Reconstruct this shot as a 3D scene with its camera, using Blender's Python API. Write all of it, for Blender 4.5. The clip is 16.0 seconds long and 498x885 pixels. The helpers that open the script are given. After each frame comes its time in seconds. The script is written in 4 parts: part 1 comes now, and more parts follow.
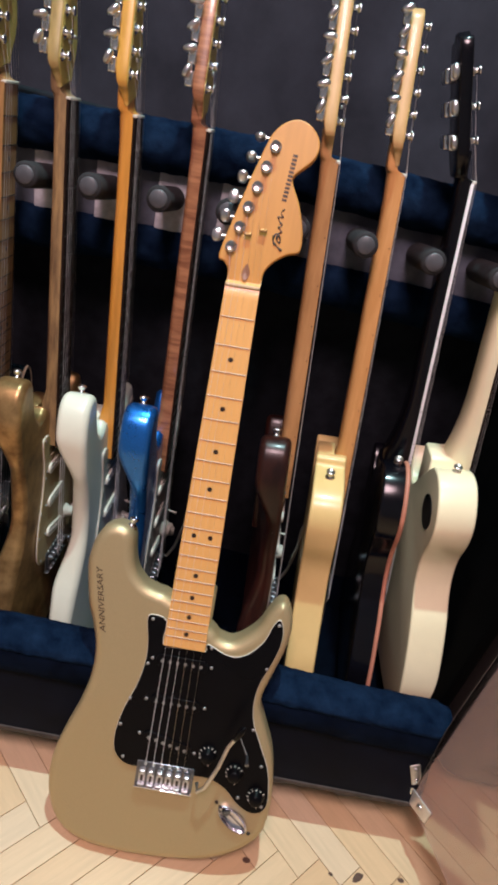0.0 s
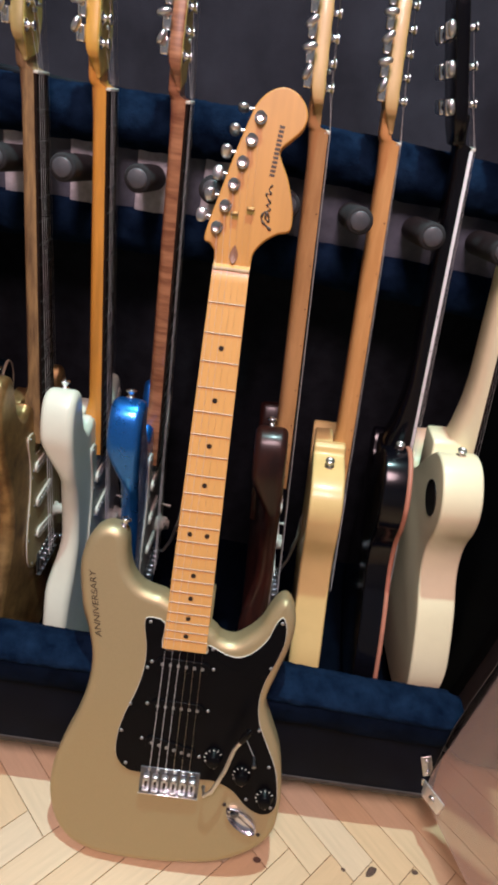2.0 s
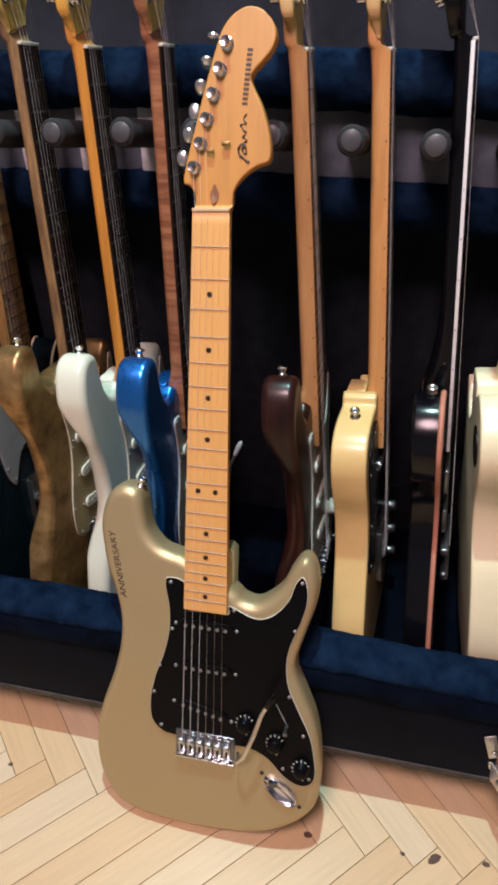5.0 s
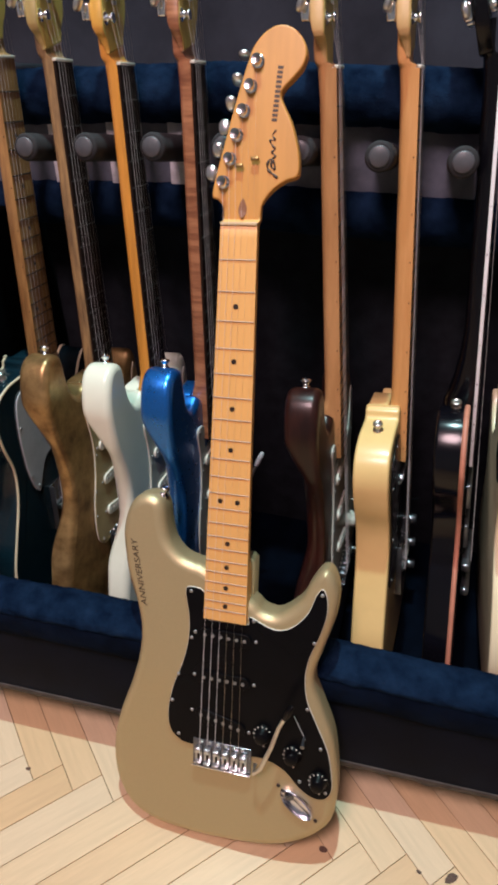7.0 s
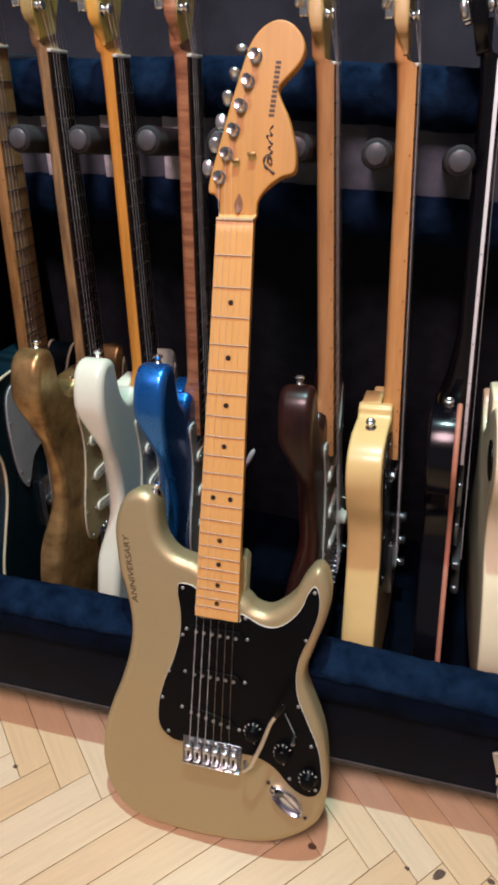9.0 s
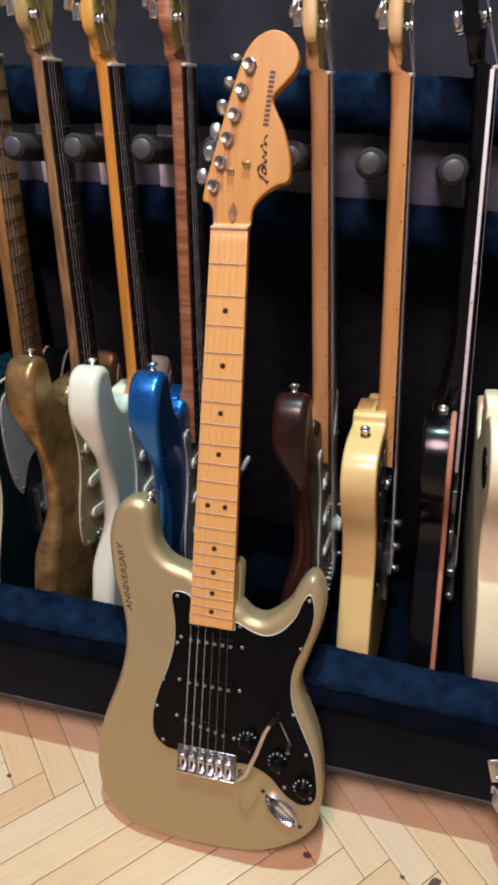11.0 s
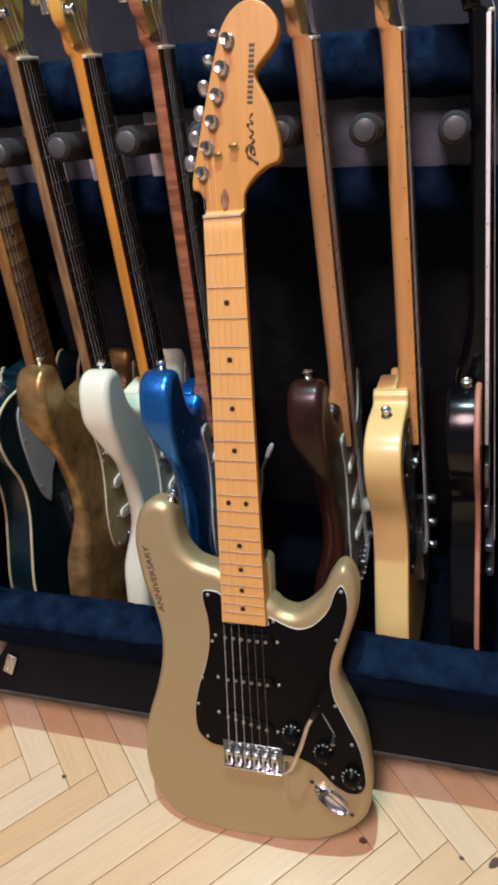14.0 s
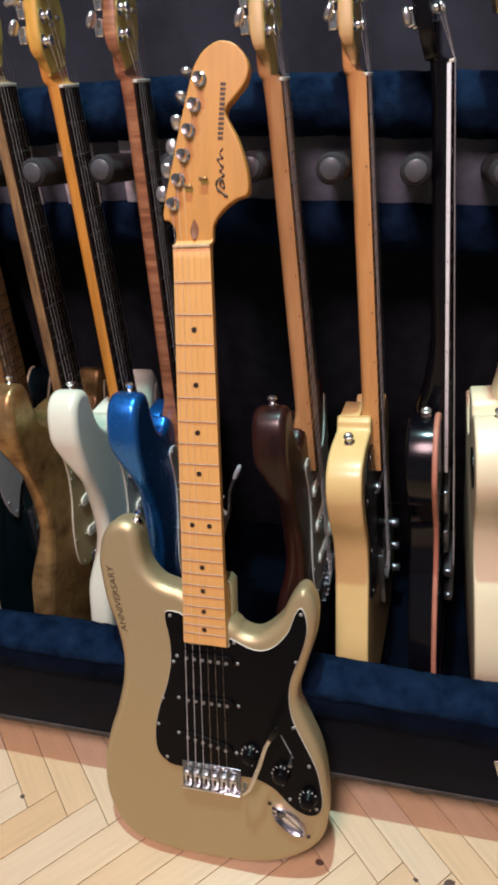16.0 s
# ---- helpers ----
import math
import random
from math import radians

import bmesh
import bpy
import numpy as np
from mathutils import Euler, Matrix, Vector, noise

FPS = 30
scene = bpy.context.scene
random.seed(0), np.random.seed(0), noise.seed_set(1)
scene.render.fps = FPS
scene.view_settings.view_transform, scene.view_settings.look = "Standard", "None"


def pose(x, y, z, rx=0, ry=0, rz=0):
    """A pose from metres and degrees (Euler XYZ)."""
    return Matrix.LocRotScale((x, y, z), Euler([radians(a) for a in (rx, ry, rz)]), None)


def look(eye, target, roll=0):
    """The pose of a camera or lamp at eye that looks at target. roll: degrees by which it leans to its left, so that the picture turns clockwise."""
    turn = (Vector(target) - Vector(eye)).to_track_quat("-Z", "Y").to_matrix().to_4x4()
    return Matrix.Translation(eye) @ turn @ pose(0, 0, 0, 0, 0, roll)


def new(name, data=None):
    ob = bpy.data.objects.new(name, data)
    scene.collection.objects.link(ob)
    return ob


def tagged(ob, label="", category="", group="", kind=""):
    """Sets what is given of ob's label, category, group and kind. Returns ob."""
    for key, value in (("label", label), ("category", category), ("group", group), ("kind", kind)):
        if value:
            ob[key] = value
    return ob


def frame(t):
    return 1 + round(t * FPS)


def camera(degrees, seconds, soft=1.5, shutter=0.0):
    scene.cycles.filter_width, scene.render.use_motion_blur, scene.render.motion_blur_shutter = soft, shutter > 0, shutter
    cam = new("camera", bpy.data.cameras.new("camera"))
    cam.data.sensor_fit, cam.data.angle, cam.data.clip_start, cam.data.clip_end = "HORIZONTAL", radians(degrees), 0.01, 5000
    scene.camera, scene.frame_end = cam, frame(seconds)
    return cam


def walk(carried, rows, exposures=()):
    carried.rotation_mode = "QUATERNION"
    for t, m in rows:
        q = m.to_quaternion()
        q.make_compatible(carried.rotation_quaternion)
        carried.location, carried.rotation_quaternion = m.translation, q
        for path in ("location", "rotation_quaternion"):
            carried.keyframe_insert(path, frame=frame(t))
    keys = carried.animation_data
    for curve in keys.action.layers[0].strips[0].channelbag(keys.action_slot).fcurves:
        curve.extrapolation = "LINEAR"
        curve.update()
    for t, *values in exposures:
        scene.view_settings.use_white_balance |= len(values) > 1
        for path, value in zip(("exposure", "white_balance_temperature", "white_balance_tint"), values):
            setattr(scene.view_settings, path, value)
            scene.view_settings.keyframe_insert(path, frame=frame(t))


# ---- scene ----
cam = camera(41.5, 16.0, soft=3.5)
PATH = [
    (0, (0.0, -0.011, 1.054), (0.045, 1.624, -0.097), 14.5),
    (0.5, (-0.026, 0.014, 1.044), (0.108, 1.636, -0.117), 17.1),
    (1, (-0.053, 0.046, 1.036), (0.193, 1.642, -0.144), 19.1),
    (1.5, (-0.065, 0.039, 1.035), (0.189, 1.625, -0.156), 18.8),
    (2, (-0.005, 0.032, 1.042), (0.075, 1.632, -0.155), 13.1),
    (2.5, (0.06, 0.047, 1.029), (-0.081, 1.672, -0.128), 8.0),
    (3, (0.116, 0.05, 1.021), (-0.181, 1.654, -0.137), 2.7),
    (3.5, (0.147, 0.045, 1.026), (-0.186, 1.622, -0.159), 1.1),
    (4, (0.189, 0.055, 1.006), (-0.174, 1.607, -0.201), -0.4),
    (4.5, (0.178, 0.059, 0.995), (-0.181, 1.576, -0.258), -0.3),
    (7, (0.168, 0.054, 1.0), (-0.258, 1.573, -0.229), -0.3),
    (7.5, (0.164, 0.054, 0.999), (-0.242, 1.583, -0.224), 0.0),
    (8, (0.161, 0.054, 0.995), (-0.236, 1.581, -0.234), 0.5),
    (8.5, (0.159, 0.052, 0.996), (-0.231, 1.578, -0.237), 0.9),
    (11, (0.16, 0.055, 1.0), (-0.214, 1.594, -0.222), 1.4),
    (11.5, (0.169, 0.056, 1.004), (-0.214, 1.597, -0.213), 0.4),
    (12, (0.174, 0.057, 1.009), (-0.22, 1.603, -0.198), -1.0),
    (12.5, (0.173, 0.057, 1.01), (-0.221, 1.612, -0.184), -1.4),
    (13, (0.165, 0.071, 0.998), (-0.177, 1.602, -0.242), -0.2),
    (13.5, (0.183, 0.084, 1.007), (-0.221, 1.592, -0.243), -3.3),
    (14, (0.18, 0.095, 1.005), (-0.303, 1.55, -0.28), -6.6),
    (14.5, (0.191, 0.11, 0.998), (-0.303, 1.526, -0.325), -7.8),
    (15, (0.206, 0.106, 1.006), (-0.243, 1.567, -0.285), -8.3),
    (15.5, (0.198, 0.099, 1.012), (-0.249, 1.583, -0.252), -7.3),
    (16, (0.197, 0.094, 1.022), (-0.224, 1.593, -0.232), -3.6),
]

walk(cam, [(t, look(eye, target, roll)) for t, eye, target, roll in PATH])

# ---- light ----
world = bpy.data.worlds.new("room_air")
world.use_nodes = True
world.node_tree.nodes["Background"].inputs[0].default_value = (0.80, 0.90, 1.0, 1)
world.node_tree.nodes["Background"].inputs[1].default_value = 0.020
scene.world = world
scene.view_settings.exposure = 0.0


def area_light(name, eye, target, size, watts, colour):
    data = bpy.data.lights.new(name, "AREA")
    data.shape, data.size, data.energy, data.color = "DISK", size, watts, colour
    ob = new(name, data)
    ob.matrix_world = look(eye, target)
    return ob


KEY = (-0.12, 0.87, 3.10)
FILL = (-0.26, -0.68, 3.10)
area_light("ceiling_lamp_light", KEY, (0.10, 0.60, 0.0), 0.07, 63, (0.63, 0.98, 1.00))
area_light("room_lamp_light", FILL, (0.0, 0.8, 0.5), 0.8, 84, (1.0, 0.69, 0.73))


# ---- materials ----
def node(nt, kind, **sets):
    n = nt.nodes.new(kind)
    for k, v in sets.items():
        n.inputs[k.replace("_", " ")].default_value = v
    return n


def mat(name, colour, rough=0.5, metal=0.0, vary=0.12, scale=40.0, bump=0.0, bump_scale=200.0, coat=0.0, stretch=(1, 1, 1), second=None, spot=0.5, width=0.3, detail=6.0, rough_vary=0.1, coat_rough=0.08, spec=0.5, sheen=0.0, flake=0.0):
    """A surface with a base colour, a second tone mixed in by noise, uneven gloss and fine relief."""
    m = bpy.data.materials.new(name)
    m.use_nodes = True
    nt = m.node_tree
    b = nt.nodes["Principled BSDF"]
    L = nt.links.new
    tc = nt.nodes.new("ShaderNodeTexCoord")
    mp = nt.nodes.new("ShaderNodeMapping")
    mp.inputs["Scale"].default_value = stretch
    L(tc.outputs["Object"], mp.inputs["Vector"])
    n1 = node(nt, "ShaderNodeTexNoise", Scale=scale, Detail=detail, Roughness=0.6)
    L(mp.outputs[0], n1.inputs["Vector"])
    ramp = nt.nodes.new("ShaderNodeValToRGB")
    ramp.color_ramp.elements[0].position, ramp.color_ramp.elements[1].position = max(0, spot - width / 2), min(1, spot + width / 2)
    c2 = second or tuple(c * (1 - vary) for c in colour)
    c1 = colour if second else tuple(min(1, c * (1 + vary * 0.5)) for c in colour)
    ramp.color_ramp.elements[0].color, ramp.color_ramp.elements[1].color = (*c2, 1), (*c1, 1)
    L(n1.outputs["Fac"], ramp.inputs[0])
    L(ramp.outputs[0], b.inputs["Base Color"])
    n2 = node(nt, "ShaderNodeTexNoise", Scale=scale * 0.23, Detail=3.0)
    L(tc.outputs["Object"], n2.inputs["Vector"])
    mr = nt.nodes.new("ShaderNodeMapRange")
    mr.inputs["To Min"].default_value, mr.inputs["To Max"].default_value = max(0.02, rough - rough_vary), min(1, rough + rough_vary)
    L(n2.outputs["Fac"], mr.inputs["Value"])
    L(mr.outputs[0], b.inputs["Roughness"])
    b.inputs["Metallic"].default_value = metal
    b.inputs["Specular IOR Level"].default_value = spec
    b.inputs["Coat Weight"].default_value, b.inputs["Coat Roughness"].default_value = coat, coat_rough
    b.inputs["Sheen Weight"].default_value = sheen
    if bump:
        n3 = node(nt, "ShaderNodeTexNoise", Scale=bump_scale, Detail=4.0)
        L(mp.outputs[0], n3.inputs["Vector"])
        bp = node(nt, "ShaderNodeBump", Strength=bump, Distance=0.001)
        L(n3.outputs["Fac"], bp.inputs["Height"])
        L(bp.outputs[0], b.inputs["Normal"])
    return m


MAPLE = mat("amber_maple", (0.69, 0.372, 0.118), 0.42, vary=0.05, scale=26, stretch=(6, 0.5, 6), coat=0.12)
AMBER = mat("deep_amber_maple", (0.510, 0.240, 0.054), 0.48, vary=0.10, scale=16, stretch=(5, 0.5, 5), coat=0.08, coat_rough=0.25)
MAPLE_DARK = mat("honey_maple", (0.66, 0.35, 0.13), 0.44, second=(0.54, 0.26, 0.085), scale=16, stretch=(5, 0.6, 5), coat=0.2, coat_rough=0.2)
MAPLE_BROWN = mat("brown_lacquered_maple", (0.50, 0.265, 0.105), 0.44, second=(0.34, 0.165, 0.060), scale=9, stretch=(5, 0.9, 5), coat=0.2, coat_rough=0.2)
MAPLE_ORANGE = mat("orange_maple", (0.60, 0.27, 0.045), 0.34, vary=0.2, scale=22, stretch=(6, 0.5, 6), coat=0.3)
FLAME = mat("flamed_maple", (0.38, 0.172, 0.082), 0.36, second=(0.18, 0.066, 0.030), scale=95, stretch=(0.2, 1.5, 0.2), width=0.34, detail=2, coat=0.3)
WORN_NECK = mat("worn_brown_maple", (0.32, 0.20, 0.085), 0.5, second=(0.12, 0.07, 0.035), scale=30, stretch=(4, 0.6, 4))
OLD_NECK = mat("aged_amber_maple", (0.36, 0.20, 0.070), 0.48, second=(0.21, 0.105, 0.036), scale=30, stretch=(4, 0.6, 4), coat=0.1)
ROSEWOOD = mat("rosewood", (0.014, 0.0075, 0.0052), 0.68, vary=0.4, scale=60, stretch=(6, 0.4, 6), spec=0.10)
CHROME = mat("chrome", (0.88, 0.89, 0.92), 0.16, metal=1.0, vary=0.06, scale=60)
BRIGHT_PLATE = mat("brushed_bright_plate", (0.86, 0.84, 0.80), 0.34, metal=0.75, vary=0.10, scale=70)
NICKEL = mat("dull_nickel", (0.70, 0.69, 0.67), 0.32, metal=1.0, vary=0.12, scale=80)
STEEL = mat("plain_string_steel", (0.55, 0.50, 0.44), 0.35, metal=1.0, vary=0.05)
SCREW = mat("dull_screw_steel", (0.40, 0.40, 0.40), 0.52, metal=0.9, vary=0.15)
YELLOW_FACE = mat("yellowed_head_lacquer", (0.50, 0.36, 0.09), 0.4, vary=0.15, scale=20, stretch=(6, 0.5, 6), coat=0.2)
WOUND = mat("wound_string_steel", (0.66, 0.65, 0.65), 0.40, metal=0.35, vary=0.05)
FRET = mat("fret_wire", (0.43, 0.325, 0.245), 0.5, metal=0.8, vary=0.08)
AGED_BONE = mat("aged_bone", (0.56, 0.42, 0.25), 0.45, vary=0.12, scale=60)
# darker fret wire for rack necks with a separate fingerboard
RACK_FRET = mat("rack_fret_wire", (0.11, 0.105, 0.10), 0.5, metal=0.8, vary=0.15)
DARK_FRET = mat("blackened_fret_wire", (0.035, 0.026, 0.020), 0.5, metal=0.5, vary=0.15)
SATIN = mat("satin_chrome", (0.72, 0.73, 0.76), 0.30, metal=1.0, vary=0.10, scale=70)
# dark and bright streaks are reflections painted into the chrome's colour
CUP = mat("chrome_with_painted_reflections", (0.84, 0.86, 1.0), 0.22, metal=1.0, second=(0.13, 0.12, 0.16), scale=150, stretch=(0.16, 1, 1), spot=0.46, width=0.12, detail=2.0, rough_vary=0.05)
SMOKED = mat("dark_chrome", (0.20, 0.21, 0.23), 0.28, metal=0.9, vary=0.15)
BRASS = mat("aged_brass", (0.30, 0.20, 0.08), 0.4, metal=0.9, vary=0.2)
GOLD_METAL = mat("gold_plate", (0.75, 0.55, 0.22), 0.22, metal=1.0, vary=0.1)
CHAMPAGNE = mat("champagne_metallic", (0.495, 0.401, 0.224), 0.47, metal=0.60, vary=0.05, scale=900, coat=0.16, coat_rough=0.45, detail=2, rough_vary=0.05)
BLACK_PLASTIC = mat("black_plastic", (0.0028, 0.0028, 0.0036), 0.28, vary=0.2, scale=30, rough_vary=0.06, spec=0.12)
CLAY_DOT = mat("dim_clay_inlay", (0.10, 0.088, 0.068), 0.6, vary=0.2)
DOT = mat("black_inlay", (0.02, 0.012, 0.008), 0.4, vary=0.2)
WHITE_PLASTIC = mat("aged_white_plastic", (0.62, 0.60, 0.52), 0.4, vary=0.1)
TAN_PLASTIC = mat("yellowed_tan_plastic", (0.34, 0.265, 0.135), 0.42, vary=0.15, scale=24)
YELLOW_MAPLE = mat("yellow_lacquered_maple", (0.54, 0.290, 0.052), 0.36, vary=0.14, scale=20, stretch=(6, 0.5, 6), coat=0.25)
OLIVE_MAPLE = mat("smoky_yellow_maple", (0.31, 0.225, 0.080), 0.42, vary=0.2, scale=20, stretch=(6, 0.5, 6), coat=0.2)
PALE_MAPLE = mat("pale_yellow_maple", (0.49, 0.315, 0.130), 0.42, vary=0.12, scale=18, stretch=(5, 0.6, 5), coat=0.2)
MINT = mat("mint_plastic", (0.42, 0.42, 0.33), 0.4, vary=0.12, scale=30)
GREY_PLASTIC = mat("grey_plastic", (0.28, 0.28, 0.27), 0.45, vary=0.1)
INK = mat("black_ink", (0.045, 0.028, 0.014), 0.5, vary=0.1)
BROWN_INLAY = mat("walnut_plug", (0.24, 0.09, 0.03), 0.45, vary=0.3)
GOLD_PAINT = mat("worn_gold_paint", (0.52, 0.335, 0.140), 0.34, metal=0.72, second=(0.15, 0.082, 0.030), scale=34, spot=0.5, width=0.42, coat=0.2, coat_rough=0.2)
WHITE_PAINT = mat("aged_white_lacquer", (0.66, 0.70, 0.575), 0.34, vary=0.06, scale=12, coat=0.25, coat_rough=0.14)
BLUE_PAINT = mat("blue_metallic", (0.018, 0.18, 0.62), 0.30, metal=0.8, vary=0.12, scale=500, detail=2, coat=0.6)
BROWN_PAINT = mat("dark_walnut_lacquer", (0.032, 0.0095, 0.0065), 0.34, second=(0.012, 0.004, 0.0035), scale=14, stretch=(5, 0.5, 5), coat=0.15, coat_rough=0.15, spec=0.3)
CREAM_PAINT = mat("butterscotch_cream_lacquer", (0.70, 0.515, 0.215), 0.38, vary=0.08, scale=10, coat=0.2, coat_rough=0.16)
TEAL_PAINT = mat("dark_teal_lacquer", (0.0034, 0.0165, 0.025), 0.28, vary=0.25, scale=14, coat=0.35)
BLACK_PAINT = mat("black_lacquer", (0.003, 0.003, 0.0048), 0.20, vary=0.2, scale=20, coat=0.05, coat_rough=0.2, spec=0.28)
IVORY_PAINT = mat("ivory_lacquer", (0.83, 0.76, 0.510), 0.34, vary=0.06, scale=10, coat=0.25, coat_rough=0.15)
IVORY_BINDING = mat("ivory_binding", (0.62, 0.55, 0.38), 0.45, vary=0.1)
WHITE_LINE = mat("white_neck_binding", (0.78, 0.79, 0.80), 0.4, vary=0.08)
SALMON_BINDING = mat("salmon_wood_edge", (0.48, 0.20, 0.13), 0.5, vary=0.15)
PLUSH = mat("navy_plush", (0.0075, 0.020, 0.047), 0.95, second=(0.0012, 0.0045, 0.014), scale=34, spot=0.52, width=0.42, detail=9.0, bump=1.0, bump_scale=420, spec=0.03)
VOID_CLOTH = mat("black_lining", (0.0170, 0.0190, 0.0240), 0.95, vary=0.3, scale=30, spec=0.05)
VINYL = mat("black_vinyl", (0.0036, 0.0056, 0.0110), 0.42, vary=0.35, scale=14, bump=0.35, bump_scale=600, spec=0.09)
RUBBER = mat("black_foam_rubber", (0.011, 0.011, 0.013), 0.85, vary=0.25, scale=90, bump=0.2, bump_scale=500)
WORN_EDGE = mat("scuffed_brown_edge", (0.055, 0.046, 0.042), 0.7, vary=0.4, scale=40)
BLACK_FELT = mat("black_felt", (0.0016, 0.0018, 0.0020), 0.95, vary=0.4, scale=24, bump=0.3, bump_scale=500, spec=0.02)
# navy plush with the shade deep in the trough put into its colour
TROUGH = mat("shaded_trough_plush", (0.0012, 0.0028, 0.0068), 0.95, vary=0.5, scale=16, bump=0.4, bump_scale=420, spec=0.03)
# darker copy of the plush: carries the shade on the front roll's face
SHADED_PLUSH = mat("shaded_navy_plush", (0.0026, 0.0070, 0.0180), 0.95, vary=0.4, scale=20, bump=0.5, bump_scale=420, spec=0.05)
CAP = mat("grey_end_cap", (0.062, 0.064, 0.072), 0.42, vary=0.2, scale=60)
CLOTH = mat("black_curtain_cloth", (0.040, 0.046, 0.060), 0.9, vary=0.35, scale=6, bump=0.3, bump_scale=900, spec=0.1)
CHANNEL = mat("grey_felt_channel", (0.100, 0.112, 0.150), 0.9, vary=0.25, scale=40, bump=0.4, bump_scale=600)
PEARL = mat("pearl_grey_plastic", (0.40, 0.41, 0.43), 0.4, vary=0.12, scale=30)
WALL_PAINT = mat("cool_grey_wall", (0.33, 0.335, 0.35), 0.9, vary=0.06, scale=4)



SOFT_CASE = mat("dark_grey_nylon", (0.058, 0.053, 0.050), 0.6, vary=0.25, scale=14, bump=0.3, bump_scale=900)


EDGE = mat("polished_acrylic_edge", (0.13, 0.115, 0.105), 0.25, vary=0.15, scale=30)
PALE_GREY = mat("pale_grey_patches", (0.56, 0.56, 0.60), 0.9, vary=0.25, scale=60, bump=0.4, bump_scale=600)


def acrylic_material():
    """Smoky clear plastic: mostly see-through, with a little haze and gloss."""
    m = bpy.data.materials.new("smoky_acrylic")
    m.use_nodes = True
    nt = m.node_tree
    nt.nodes.remove(nt.nodes["Principled BSDF"])
    out = nt.nodes["Material Output"]
    clear, haze, gloss = nt.nodes.new("ShaderNodeBsdfTransparent"), nt.nodes.new("ShaderNodeBsdfDiffuse"), nt.nodes.new("ShaderNodeBsdfGlossy")
    # the pinkish tint stands in for the reddish shade behind the sheet
    clear.inputs[0].default_value = (0.96, 0.86, 0.82, 1)
    haze.inputs[0].default_value = (0.70, 0.58, 0.53, 1)
    gloss.inputs["Roughness"].default_value = 0.12
    tc, haze_noise = nt.nodes.new("ShaderNodeTexCoord"), node(nt, "ShaderNodeTexNoise", Scale=6.0, Detail=5.0)
    nt.links.new(tc.outputs["Object"], haze_noise.inputs["Vector"])
    mr = nt.nodes.new("ShaderNodeMapRange")
    mr.inputs["To Min"].default_value, mr.inputs["To Max"].default_value = 0.16, 0.26
    nt.links.new(haze_noise.outputs["Fac"], mr.inputs["Value"])
    a, b = nt.nodes.new("ShaderNodeMixShader"), nt.nodes.new("ShaderNodeMixShader")
    nt.links.new(mr.outputs[0], a.inputs[0])
    nt.links.new(clear.outputs[0], a.inputs[1])
    nt.links.new(haze.outputs[0], a.inputs[2])
    facing, steep, sheen = nt.nodes.new("ShaderNodeLayerWeight"), nt.nodes.new("ShaderNodeMath"), nt.nodes.new("ShaderNodeMath")
    steep.operation, sheen.operation = "POWER", "MULTIPLY_ADD"
    steep.inputs[1].default_value = 5.0
    sheen.inputs[1].default_value, sheen.inputs[2].default_value = 0.96, 0.035
    nt.links.new(facing.outputs["Facing"], steep.inputs[0])
    nt.links.new(steep.outputs[0], sheen.inputs[0])
    nt.links.new(sheen.outputs[0], b.inputs[0])
    nt.links.new(a.outputs[0], b.inputs[1])
    nt.links.new(gloss.outputs[0], b.inputs[2])
    nt.links.new(b.outputs[0], out.inputs[0])
    return m


ACRYLIC = acrylic_material()


def plank_material():
    m = mat("oak_parquet", (0.605, 0.472, 0.312), 0.45, vary=0.07, scale=24, stretch=(9, 0.7, 6), bump=0.06, bump_scale=90, coat=0.15, coat_rough=0.25)
    nt = m.node_tree
    b = nt.nodes["Principled BSDF"]
    ramp_out = b.inputs["Base Color"].links[0].from_socket
    info = nt.nodes.new("ShaderNodeObjectInfo")
    tone = nt.nodes.new("ShaderNodeValToRGB")
    e = tone.color_ramp.elements
    e[0].color, e[1].color = (0.93, 0.79, 0.62, 1), (1.0, 1.0, 1.0, 1)
    mid = tone.color_ramp.elements.new(0.55)
    mid.color = (1.0, 0.92, 0.80, 1)
    mx = nt.nodes.new("ShaderNodeMixRGB")
    mx.blend_type, mx.inputs[0].default_value = "MULTIPLY", 1.0
    nt.links.new(info.outputs["Random"], tone.inputs[0])
    nt.links.new(ramp_out, mx.inputs[1])
    nt.links.new(tone.outputs[0], mx.inputs[2])
    nt.links.new(mx.outputs[0], b.inputs["Base Color"])
    return m


PLANK = plank_material()
KNOT = mat("dark_wood_knot", (0.085, 0.042, 0.024), 0.6, vary=0.5, scale=300)
JOINT = mat("dark_floor_joint", (0.14, 0.075, 0.04), 0.8, vary=0.2)


# ---- mesh tools ----
def mesh_of(name, bm, material, smooth=True):
    me = bpy.data.meshes.new(name)
    bm.normal_update()
    if smooth:
        for f in bm.faces:
            f.smooth = len(f.verts) <= 4
    bm.to_mesh(me)
    bm.free()
    me.materials.append(material)
    if smooth:
        me.set_sharp_from_angle(angle=radians(62))
    return me


def part(name, bm, material, parent, label="", smooth=True):
    ob = new(name, mesh_of(name, bm, material, smooth))
    ob.parent = parent
    if label:
        ob["label"] = label
    return ob


def empty(name, m, label, category, group="", kind=""):
    ob = new(name)
    ob.matrix_world = m
    return tagged(ob, label, category, group, kind)


